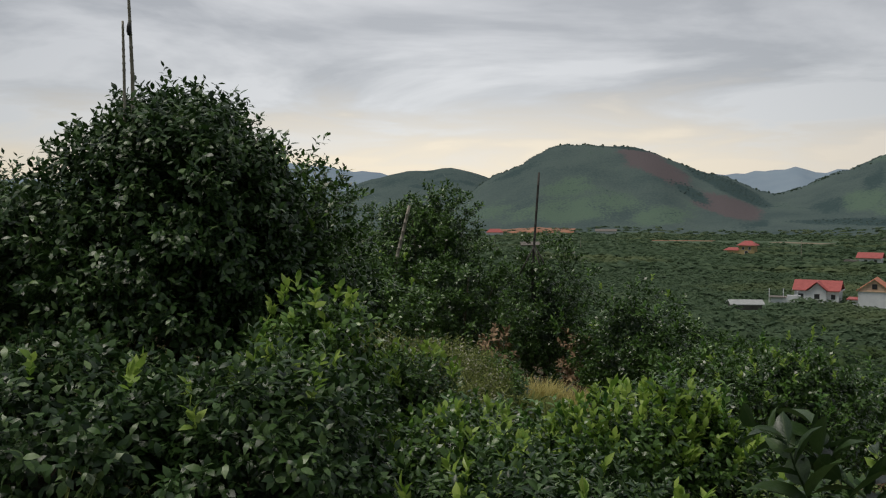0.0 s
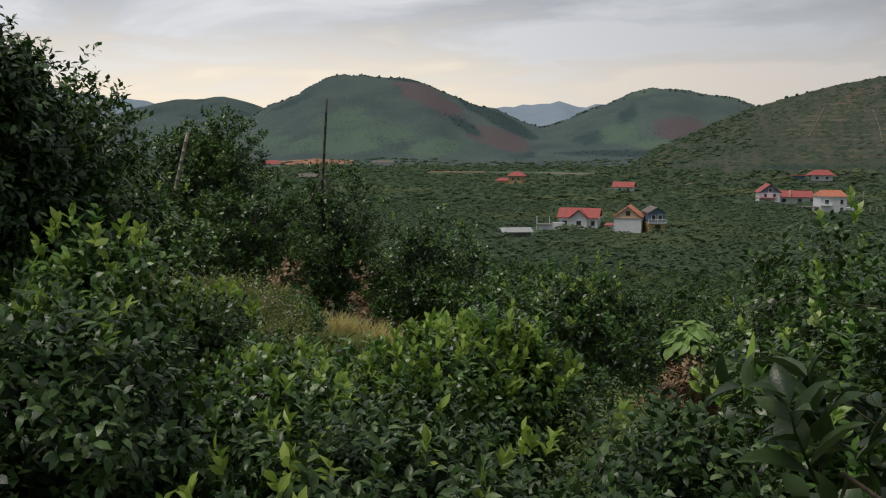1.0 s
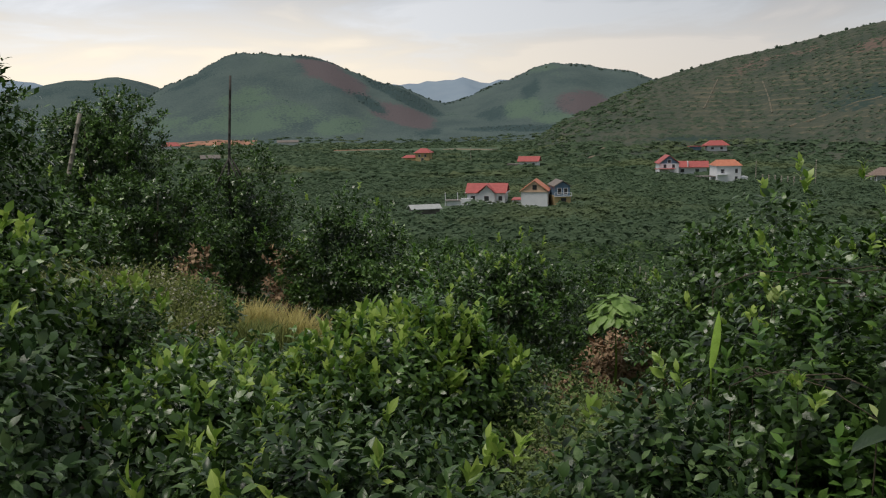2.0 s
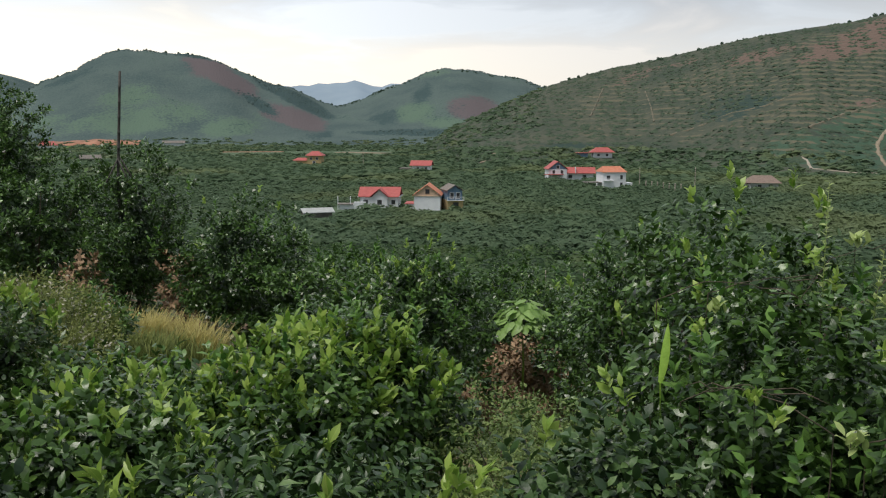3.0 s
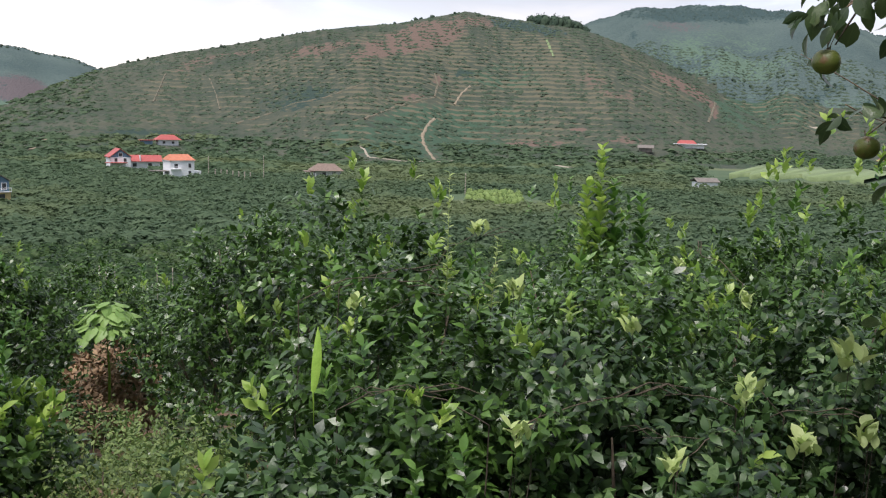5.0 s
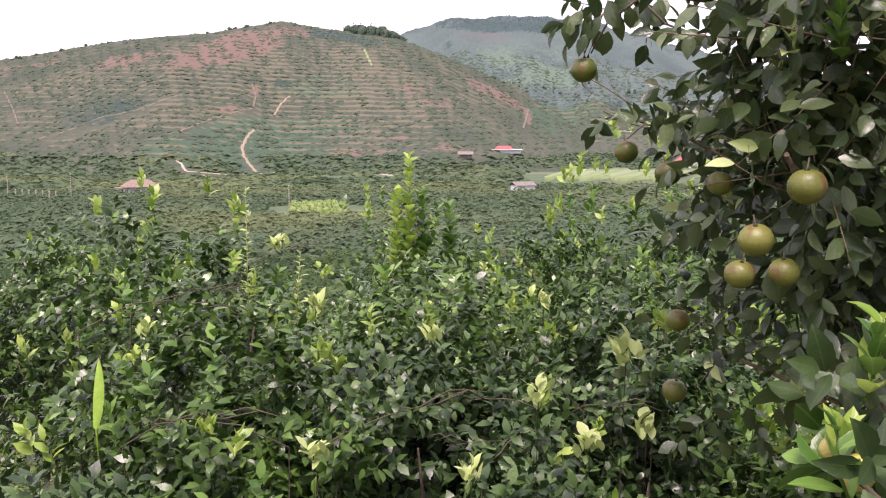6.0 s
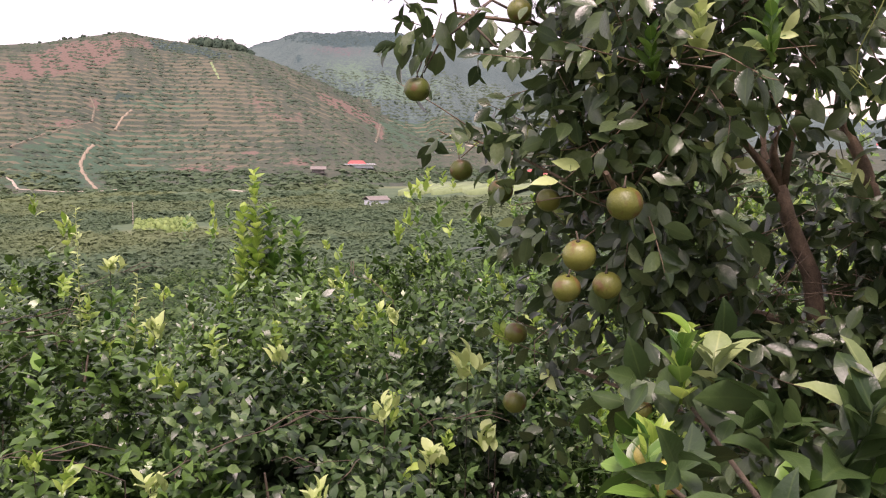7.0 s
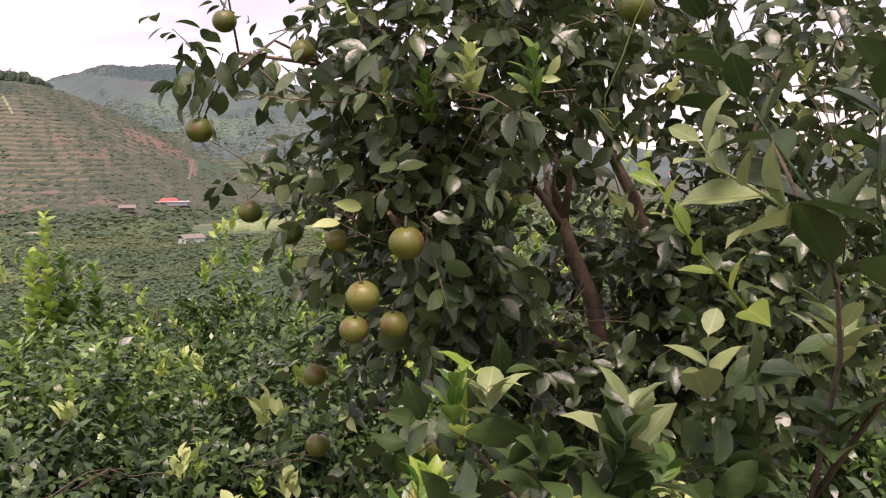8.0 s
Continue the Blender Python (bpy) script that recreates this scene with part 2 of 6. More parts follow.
TAN_PATH = material("tan_dirt", (0.2, 0.165, 0.115), (0.3, 0.25, 0.175), rough=0.95, scale=0.4, bump=0.3)
RED_EARTH = material("cut_red_earth", (0.29, 0.14, 0.085), (0.42, 0.22, 0.14), rough=0.95, scale=0.08, bump=0.4)
PALE_ROAD = material("pale_concrete_road", (0.28, 0.245, 0.19), (0.4, 0.355, 0.28), rough=0.9, scale=0.3, bump=0.1)
MEADOW = material("light_green_field", (0.15, 0.21, 0.09), (0.21, 0.27, 0.13), rough=0.95, scale=0.25, bump=0.3)
WHITE = material("white_plaster", (0.74, 0.75, 0.77), (0.86, 0.87, 0.88), rough=0.9, scale=0.9, bump=0.1)
PEACH = material("peach_plaster", (0.62, 0.44, 0.30), (0.74, 0.55, 0.40), rough=0.9, scale=0.9, bump=0.1)
YELLOW = material("ochre_plaster", (0.50, 0.36, 0.17), (0.62, 0.46, 0.24), rough=0.9, scale=0.9, bump=0.1)
BLUE = material("faded_blue_paint", (0.11, 0.19, 0.29), (0.18, 0.28, 0.38), rough=0.7, scale=0.9, bump=0.1)
RED_ROOF = material("red_roof_sheet", (0.33, 0.065, 0.06), (0.45, 0.11, 0.095), rough=0.6, scale=1.2, bump=0.3)
ORANGE_ROOF = material("orange_roof_tile", (0.45, 0.15, 0.085), (0.58, 0.23, 0.13), rough=0.7, scale=1.2, bump=0.3)
GREY_ROOF = material("grey_fibre_roof", (0.13, 0.118, 0.105), (0.24, 0.215, 0.19), rough=0.9, scale=1.2, bump=0.3, fine=9)
BROWN_ROOF = material("old_clay_roof", (0.17, 0.125, 0.1), (0.26, 0.195, 0.16), rough=0.9, scale=1.5, bump=0.3, fine=9)
DARK_CANE = material("blackened_bamboo", (0.03, 0.028, 0.024), (0.085, 0.078, 0.066), rough=0.75, scale=12, bump=0.3)
TIN = material("dull_tin_roof", (0.32, 0.34, 0.33), (0.46, 0.48, 0.47), rough=0.6, scale=1.0, bump=0.2)
DARK = material("dark_window_opening", (0.03, 0.03, 0.035), (0.06, 0.06, 0.065), rough=0.3, scale=2, bump=0.0)
KNOT = material("black_tie", (0.01, 0.01, 0.01), (0.03, 0.03, 0.03), rough=0.7, scale=30, bump=0.2)


# ---- mesh helpers ----
def tri_mesh(name, verts, tris, mat, smooth=False):
    """A mesh from arrays of points and of faces with one count of corners."""
    verts, tris = np.asarray(verts, "f"), np.asarray(tris, "i")
    me = bpy.data.meshes.new(name)
    k = tris.shape[1]
    me.vertices.add(len(verts))
    me.vertices.foreach_set("co", verts.ravel())
    me.loops.add(tris.size)
    me.loops.foreach_set("vertex_index", tris.ravel())
    me.polygons.add(len(tris))
    me.polygons.foreach_set("loop_start", np.arange(0, tris.size, k, dtype="i"))
    if smooth:
        me.polygons.foreach_set("use_smooth", np.ones(len(tris), bool))
    me.update(calc_edges=True)
    me.materials.append(mat)
    return me


def thing(name, x, y, z, label, category, group=""):
    ob = new(name)
    ob.empty_display_size = 0.1
    ob.matrix_world = pose(x, y, z)
    return tagged(ob, label, category, group)


def under(name, me, parent, label="", kind=""):
    """A mesh as a part, in its parent's own frame."""
    ob = new(name, me)
    ob.parent = parent
    return tagged(ob, label, kind=kind)


def part(name, bm, mat, parent, label=""):
    me = bpy.data.meshes.new(name)
    bm.to_mesh(me)
    bm.free()
    me.materials.append(mat)
    return under(name, me, parent, label)


def tube(bm, points, radii, sides=7):
    """A tapered round limb through the points."""
    rings = []
    for i, (p, r) in enumerate(zip(points, radii)):
        p = Vector(p)
        a = Vector(points[max(i - 1, 0)])
        b = Vector(points[min(i + 1, len(points) - 1)])
        q = (b - a).to_track_quat("Z", "X")
        rings.append([bm.verts.new(p + q @ Vector((math.cos(2 * math.pi * k / sides) * r, math.sin(2 * math.pi * k / sides) * r, 0))) for k in range(sides)])
    for u, v in zip(rings, rings[1:]):
        for k in range(sides):
            f = bm.faces.new((u[k], u[(k + 1) % sides], v[(k + 1) % sides], v[k]))
            f.smooth = True
    bm.faces.new(rings[-1])
    bm.faces.new(rings[0][::-1])


def unit(v):
    return v / np.maximum(np.linalg.norm(v, axis=-1, keepdims=True), 1e-9)


# a leaf's outline: across, along, above; and its faces
LEAF_FORMS = {
    8: (np.array([(0, 0, 0), (-.20, .28, .07), (0, .30, -.01), (.20, .28, .07), (-.22, .60, .04), (0, .65, -.05), (.22, .60, .04), (0, 1, -.16)]),
        np.array([(0, 2, 1), (0, 3, 2), (1, 2, 5), (1, 5, 4), (2, 3, 6), (2, 6, 5), (4, 5, 7), (5, 6, 7)])),
    4: (np.array([(0, 0, 0), (-.20, .27, .045), (.20, .27, .045), (-.225, .60, .0), (.225, .60, .0), (0, 1, -.15)]),
        np.array([(0, 2, 1), (1, 2, 4), (1, 4, 3), (3, 4, 5)])),
    2: (np.array([(0, 0, 0), (-.24, .5, .02), (.24, .5, .02), (0, 1, -.08)]),
        np.array([(0, 2, 1), (1, 2, 3)])),
}


def fine_leaf():
    """A near leaf: a smooth pointed oval, folded a little along its rib and curling at the tip."""
    us, ws = (0.16, 0.36, 0.60, 0.82), (0.16, 0.26, 0.255, 0.145)
    pts, tris = [(0, 0, 0)], []
    for u, w in zip(us, ws):
        pts += [(-w, u, 0.25 * w - 0.13 * u * u), (0, u, -0.13 * u * u), (w, u, 0.25 * w - 0.13 * u * u)]
    pts.append((0, 1, -0.17))
    tris += [(0, 2, 1), (0, 3, 2)]
    for k in range(3):
        a = 1 + 3 * k
        tris += [(a, a + 1, a + 4), (a, a + 4, a + 3), (a + 1, a + 2, a + 5), (a + 1, a + 5, a + 4)]
    tris += [(10, 11, 13), (11, 12, 13)]
    return np.array(pts), np.array(tris)


LEAF_FORMS[16] = fine_leaf()


def leaf_cloud(name, at, along, face, size, form, mat):
    """Many leaves as one mesh: where each starts, which way it grows and faces, and its length; each with its own curl and breadth."""
    shape, tris = LEAF_FORMS[form]
    own = np.random.default_rng(len(at) * 7 + form)
    along = unit(along)
    side = unit(np.cross(along, face))
    face = np.cross(side, along)
    n = len(at)
    broad = own.uniform(0.78, 1.13, n)[:, None] if form >= 8 else own.uniform(0.84, 1.16, n)[:, None]
    curl = own.normal(1.0, 0.75, n)[:, None]
    fold = own.uniform(0.4, 1.9, n)[:, None]
    twist = own.normal(0, 0.22, n)[:, None]
    across, u = shape[None, :, 0], shape[None, :, 1]
    rise = shape[None, :, 2] + 0.13 * u * u if form == 16 else shape[None, :, 2]
    rise = rise * fold - (0.13 * u * u * curl if form == 16 else 0.06 * u * u * (curl - 1)) + across * u * twist
    v = at[:, None] + size[:, None, None] * ((across * broad)[..., None] * side[:, None] + u[..., None] * along[:, None] + rise[..., None] * face[:, None])
    f = tris[None] + (np.arange(n) * len(shape))[:, None, None]
    me = tri_mesh(name, v.reshape(-1, 3), f.reshape(-1, 3), mat, smooth=form >= 4)
    if form >= 8:
        for key, values in (("midrib", 1 - np.abs(shape[:, 0]) / np.abs(shape[:, 0]).max()), ("lengthwise", shape[:, 1])):
            attribute = me.attributes.new(key, "FLOAT", "POINT")
            attribute.data.foreach_set("value", np.tile(values, n).astype("f"))
    return me


def grow(rng, tips, ways, per, length, size, upright=0.6, spread=55, wild=0.4):
    """The leaves of many twigs: per leaves round each twig of that length."""
    n = len(tips)
    i = np.tile(np.arange(per), n)
    p = np.repeat(tips, per, 0)
    s = unit(np.repeat(ways, per, 0))
    ref = unit(np.cross(s, rng.normal(size=s.shape) * 0.1 + (0.3, 0.2, 0.9)))
    other = np.cross(s, ref)
    turn = i * 2.4 + np.repeat(rng.uniform(0, 6.3, n), per) + rng.normal(0, 0.3, n * per)
    out = np.cos(turn)[:, None] * ref + np.sin(turn)[:, None] * other
    a = np.radians(rng.normal(spread, 14, n * per) * (1.15 - 0.5 * i / per))
    along = np.cos(a)[:, None] * s + np.sin(a)[:, None] * out + rng.normal(0, 0.12, s.shape)
    along[:, 2] -= 0.12
    face = s + (0, 0, upright) + rng.normal(0, wild, s.shape)
    at = p + s * (length * (i / per) * 1.0)[:, None]
    return at, along, face, size * rng.uniform(0.65, 1.2, n * per)


def lobed(rng, count):
    """Even directions with an uneven reach, as a crown has."""
    d = unit(rng.normal(size=(count, 3)))
    reach = np.ones(count)
    for k in range(7):
        w = unit(rng.normal(size=3)) * rng.uniform(2.0, 5.5)
        reach += 0.098 * np.sin(d @ w + rng.uniform(0, 6.3))
    return d, reach


# ---- the land ----
def hill(bearings, rises, crest, foot):
    """A ridge: how high it rises over the eye's level (degrees) by bearing, and how far its crest and foot are."""
    return np.array(bearings, float), np.array(rises, float), crest, foot


HILLS = {
    "west": hill((-14, -6, -3.7, 0, 2.5, 5, 9), (-2, 1.9, 2.7, 3.15, 2.8, 1.0, -2), 2000, 1250),
    "round": hill((-3, 3, 5.2, 7.7, 8.8, 11, 13.5, 15.3, 17.5, 20.7, 25), (-2, 2.4, 3.4, 4.75, 4.5, 4.52, 4.1, 3.15, 2.55, 1.3, -1.5), 1450, 1020),
    "middle": hill((15, 21, 23.3, 25.8, 27.8, 31.8, 34, 42), (-1.5, 1.3, 2.15, 3.15, 3.82, 3.25, 2.66, -1), 1500, 1000),
    "terraced": hill((25, 28.4, 34.5, 38.4, 43.2, 46.4, 52, 56.7, 60.5, 64, 68, 74, 84), (-2.4, 0, 2.6, 3.8, 4.72, 5.24, 5.92, 7.12, 6.56, 5.9, 4.4, 1.8, -2), 900, 470),
    "east": hill((44, 52, 60.6, 64, 67, 72.5, 76.5, 80.7, 83, 90, 97, 105, 118, 150), (-2, 1, 4.5, 6.15, 7.2, 7.4, 6.95, 5.75, 5.1, 3.4, 2.2, 1.6, 1.4, -2), 1300, 620),
    "far": hill((-24, -15, -9.8, -6.8, -3.3, 0, 5, 10, 16, 17.8, 19, 20.4, 22.2, 23.3, 24.4, 26, 30, 40), (2.2, 3.0, 3.42, 3.1, 2.7, 2.4, 2.6, 2.2, 2.5, 2.7, 2.6, 2.87, 2.95, 2.6, 2.85, 2.6, 2.2, 1), 4200, 3300),
    "around": hill((-180, -140, -100, -60, -30, 30, 100, 140, 180), (2, 3, 2.5, 3, 1.2, 0.8, 1.4, 2.6, 2), 2700, 1900),
}
BED = -20.0


def ground(x, y, whose=False):
    x, y = np.asarray(x, float), np.asarray(y, float)
    r = np.hypot(x, y)
    az = np.degrees(np.arctan2(x, y))
    xx = np.minimum(x, 60)
    s = np.where(x > 0, 0.3 * xx + 0.005 * xx * xx, 0.22 * x) + 0.11 * y + 0.00025 * np.maximum(y, 0) ** 2
    z = np.where(s > 0, BED * (1 - np.exp(-np.maximum(s, 0) / -BED)), 14 * (1 - np.exp(np.minimum(s, 0) / 14)))
    z = z + 0.07 * np.sin(x * 1.3 + 0.5 * y) * np.sin(y * 0.9 - 0.4 * x) + np.minimum(r / 300, 1) * 0.8 * np.sin(x * 0.021 + 1) * np.sin(y * 0.017)
    z = z + 0.35 * np.exp(-((x - 1.6) / 2.6) ** 2 - ((y - 16.5) / 4.5) ** 2) + 0.25 * np.exp(-(x / 2.0) ** 2 - ((y - 11.5) / 2.0) ** 2)
    owner = np.zeros(z.shape, int)
    base = z
    for k, (name, (b, rise, crest, foot)) in enumerate(HILLS.items()):
        top = EYE + crest * np.tan(np.radians(np.interp(az, b, rise)))
        if name in ("round", "middle", "east", "west", "far"):
            top = top + crest * 0.0012 * (np.sin(az * 2.1 + k) + 0.6 * np.sin(az * 5.3 + 2 * k))
        t = np.clip((r - foot) / (crest - foot), 0, 1)
        if name == "terraced":
            t = np.clip((r - foot - 25 * np.sin(az * 0.35)) / (crest - foot), 0, 1)
        gully = 0.045 * np.sin(az * 1.1 + k * 2) * np.sin(az * 0.43 + r * 0.004) * np.sin(t * math.pi) * (0.35 if name == "terraced" else 1.0)
        rise_by = 0.45 * t + 0.55 * t * t * (3 - 2 * t) + gully
        h = base + (top - base) * rise_by
        if name in ("terraced", "east"):
            step = 3.7
            u = (h + 3.0 * np.sin(az * 0.13) + 0.5 * np.sin(az * 0.7)) / step
            fr = u - np.floor(u)
            tread = step * (np.floor(u) + np.clip((fr - 0.6) / 0.4, 0, 1)) - 3.0 * np.sin(az * 0.13) - 0.5 * np.sin(az * 0.7)
            keep = np.clip((t - 0.03) * 12, 0, 1) * np.clip((0.99 - t) * 14, 0, 1)
            h = h + (tread - h) * keep * 0.85
        back = np.clip((r - crest) / (0.35 * crest), 0, 1)
        h = h + (BED - h) * back * back * 0.8
        up_here = h > z
        owner = np.where(up_here & (t > 0), k + 1, owner)
        z = np.maximum(z, h)
    return (z, owner) if whose else z


def gz(x, y):
    return float(ground(x, y))


def polar(bearing, r):
    return r * math.sin(radians(bearing)), r * math.cos(radians(bearing))


# land cover by hill: bearing and rise of its middle, half lengths, tilt (all degrees), strength
COVERS = {
    "bare": ((2, 12.7, 3.85, 1.3, 0.75, 0, 1), (2, 14.0, 2.9, 2.2, 0.62, -32, 1), (2, 18.3, 0.45, 2.2, 0.62, -17, 1), (3, 29.7, 1.15, 1.5, 0.75, -8, 0.9),
             (4, 54.2, 5.4, 3.2, 0.9, 12, 0.8), (4, 51.8, 4.5, 3.0, 0.7, 10, 0.72), (4, 47.6, 4.5, 3.5, 0.7, 10, 0.52), (4, 41.0, 3.4, 3.4, 0.5, 14, 0.5), (4, 57.2, 6.3, 2.6, 0.5, 0, 0.58),
             (45, 70.0, 2.7, 1.9, 0.35, -22, 0.85), (45, 71.5, 1.9, 1.2, 0.3, -30, 0.6), (45, 64.1, -0.33, 0.6, 0.16, 0, 0.95), (4, 66.0, 2.3, 3.0, 0.8, -15, 0.42), (4, 61.5, -1.3, 2.4, 0.3, 0, 0.5), (45, 66.8, -0.9, 1.8, 0.3, 0, 0.5), (4, 54.9, 2.6, 0.5, 0.7, 0, 0.6), (4, 53.4, 1.5, 1.4, 0.3, 10, 0.6),
             (5, 69.5, 6.2, 3.0, 0.5, 0, 0.42), (45, 72.3, 1.0, 0.25, 0.7, 12, 0.8)),
    "wood": ((2, 12.2, 4.35, 1.7, 0.16, -8, 0.9), (2, 17.9, 1.95, 2.9, 0.36, -28, 0.95), (2, 15.7, 1.55, 1.5, 0.3, -30, 0.9), (2, 5.4, 3.3, 2.0, 0.5, 30, 0.6), (2, 20.8, -0.5, 2.0, 0.4, 0, 0.7), (3, 26.4, 2.3, 0.5, 1.1, -35, 0.65), (3, 27.0, -0.35, 4.0, 0.22, 0, 0.9), (3, 24.0, 0.5, 1.0, 0.7, 0, 0.6),
             (1, -1.0, 2.4, 5.0, 0.7, 0, 0.5), (4, 45.8, 1.3, 3.2, 0.9, 14, 0.62), (4, 56.6, 3.1, 0.6, 0.4, 0, 0.7), (4, 60.5, 6.0, 2.6, 0.3, -8, 0.75), (4, 37.5, -1.2, 4.0, 0.25, 0, 0.6), (5, 72.0, 6.9, 6.0, 0.45, 0, 0.8), (5, 67.3, 5.6, 0.35, 0.3, 0, 0.7), (45, 78.0, 1.9, 2.0, 0.35, 25, 0.55)),
    "light": ((2, 9.0, 0.3, 6.0, 0.9, 0, 0.75), (2, 13.7, -0.1, 1.3, 0.45, 0, 1.0), (2, 8.5, 2.0, 2.2, 0.7, 20, 0.5), (3, 25.6, 0.9, 1.2, 0.6, 20, 0.85), (3, 28.0, 0.15, 1.6, 0.35, 0, 0.8), (3, 27.0, 3.2, 1.5, 0.5, 0, 0.5), (4, 54.0, -0.6, 6.5, 1.5, 5, 0.85), (4, 59.0, 3.0, 3.0, 1.2, 0, 0.6), (45, 75.0, 1.0, 4.0, 1.4, 0, 0.6), (5, 72.0, 4.0, 5.0, 1.5, 0, 0.6)),
}


def build_land():
    az = np.concatenate([np.arange(-180, -36, 4.0), np.arange(-36, 122, 0.58), np.arange(122, 180, 4.0)])
    rings = [0.35]
    while rings[-1] < 4800:
        r = rings[-1]
        rings.append(r + (max(0.12, r * 0.05) if r < 60 else r * 0.03 if r < 440 else 3.6 if r < 960 else 14 if r < 1560 else r * 0.03))
    rr = np.array(rings)
    A, R = np.meshgrid(np.radians(az), rr)
    X, Y = R * np.sin(A), R * np.cos(A)
    Z, owner = ground(X, Y, True)
    LAND.extend((az, rr, Z))
    na, nr = len(az), len(rr)
    verts = np.concatenate([np.stack([X, Y, Z], -1).reshape(-1, 3), [[0, 0, gz(0, 0)]]])
    i, j = np.meshgrid(np.arange(nr - 1), np.arange(na), indexing="ij")
    jn = (j + 1) % na
    quads = np.stack([i * na + j, (i + 1) * na + j, (i + 1) * na + jn, i * na + jn], -1).reshape(-1, 4)
    c = len(verts) - 1
    quads = quads[:, ::-1]
    me = bpy.data.meshes.new("ground")
    me.from_pydata(verts.tolist(), [], quads.tolist() + [(c, (k + 1) % na, k) for k in range(na)])
    me.polygons.foreach_set("use_smooth", np.ones(len(me.polygons), bool))
    me.materials.append(SOIL)
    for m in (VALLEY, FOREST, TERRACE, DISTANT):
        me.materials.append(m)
    own = owner[:-1].reshape(-1)
    rq = np.repeat(rr[:-1], na)
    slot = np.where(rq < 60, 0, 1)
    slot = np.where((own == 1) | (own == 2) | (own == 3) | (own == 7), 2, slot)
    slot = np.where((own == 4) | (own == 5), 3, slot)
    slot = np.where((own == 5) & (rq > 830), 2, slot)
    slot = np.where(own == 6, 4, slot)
    me.polygons.foreach_set("material_index", np.append(slot, np.zeros(na)).astype("i"))
    # land cover on the slopes: cleared soil, dark woods, young light green stands, the terraces' risers
    deg = np.degrees(A)
    el = np.degrees(np.arctan2(Z - EYE, R))
    for kind, patches in COVERS.items():
        value = np.zeros(Z.shape)
        for who, a0, e0, wa, we, tilt, amount in patches:
            c, s = math.cos(radians(tilt)), math.sin(radians(tilt))
            da, de = deg - a0, el - e0
            d = np.sqrt(((da * c + de * s) / wa) ** 2 + ((de * c - da * s) / we) ** 2)
            value = np.maximum(value, np.where((owner == who) | ((who == 45) & ((owner == 4) | (owner == 5))), amount * np.clip(1.5 - d, 0, 1), 0))
        at = me.attributes.new(kind, "FLOAT", "POINT")
        at.data.foreach_set("value", np.append(value.reshape(-1), 0).astype("f"))
    riser = np.zeros(Z.shape)
    riser[:-1] = np.clip((Z[1:] - Z[:-1]) / np.maximum(R[1:] - R[:-1], 1e-3) - 0.26, 0, 0.5) * 2.2
    riser = np.where((owner == 4) | ((owner == 5) & (R < 830)), riser, 0)
    at = me.attributes.new("riser", "FLOAT", "POINT")
    at.data.foreach_set("value", np.append(riser.reshape(-1), 0).astype("f"))
    return tagged(new("ground", me), "hillside soil falling to a green valley ringed by hills", "ground", kind="structure")


LAND = []
build_land()


def land_z(x, y):
    """The height of the land's own surface, between its rings and spokes."""
    az, rr, Z = LAND
    r, a = np.hypot(x, y), np.degrees(np.arctan2(x, y))
    i = np.clip(np.searchsorted(rr, r) - 1, 0, len(rr) - 2)
    j = np.clip(np.searchsorted(az, a) - 1, 0, len(az) - 2)
    u, v = (r - rr[i]) / (rr[i + 1] - rr[i]), (a - az[j]) / (az[j + 1] - az[j])
    return (Z[i, j] * (1 - v) + Z[i, j + 1] * v) * (1 - u) + (Z[i + 1, j] * (1 - v) + Z[i + 1, j + 1] * v) * u


def ribbon(name, mat, stops, width, label, lift=0.25):
    """A track draped on the slope through places given by bearing and distance."""
    pts = []
    for (b0, r0), (b1, r1) in zip(stops, stops[1:]):
        for k in range(8):
            u = k / 8
            pts.append(polar(b0 + (b1 - b0) * u, r0 + (r1 - r0) * u))
    pts.append(polar(*stops[-1]))
    verts, quads = [], []
    for i, p in enumerate(pts):
        a, b = pts[max(i - 1, 0)], pts[min(i + 1, len(pts) - 1)]
        d = Vector((b[0] - a[0], b[1] - a[1])).normalized()
        w = width * (0.42 + 0.12 * math.sin(i * 1.7) + 0.06 * math.sin(i * 3.1))
        for s in (-1, 1):
            x, y = p[0] - d.y * w * s, p[1] + d.x * w * s
            verts.append((x, y, float(land_z(x, y)) + lift))
        if i:
            k = 2 * i
            quads.append((k - 2, k - 1, k + 1, k))
    for k in range(1):
        zs = [v[2] for v in verts]
        verts = [(v[0], v[1], max(v[2], (zs[max(i - 2, i % 2)] + zs[i] + zs[min(i + 2, len(zs) - 2 + i % 2)]) / 3)) for i, v in enumerate(verts)]
    n = len(verts)
    verts += [(x, y, z - 3.0) for x, y, z in verts]
    for i in range(1, n // 2):
        k = 2 * i
        quads += [(k - 2, k, n + k, n + k - 2), (k - 1, n + k - 1, n + k + 1, k + 1)]
    return tagged(new(name, tri_mesh(name, verts, quads, mat)), label, "track", kind="structure")


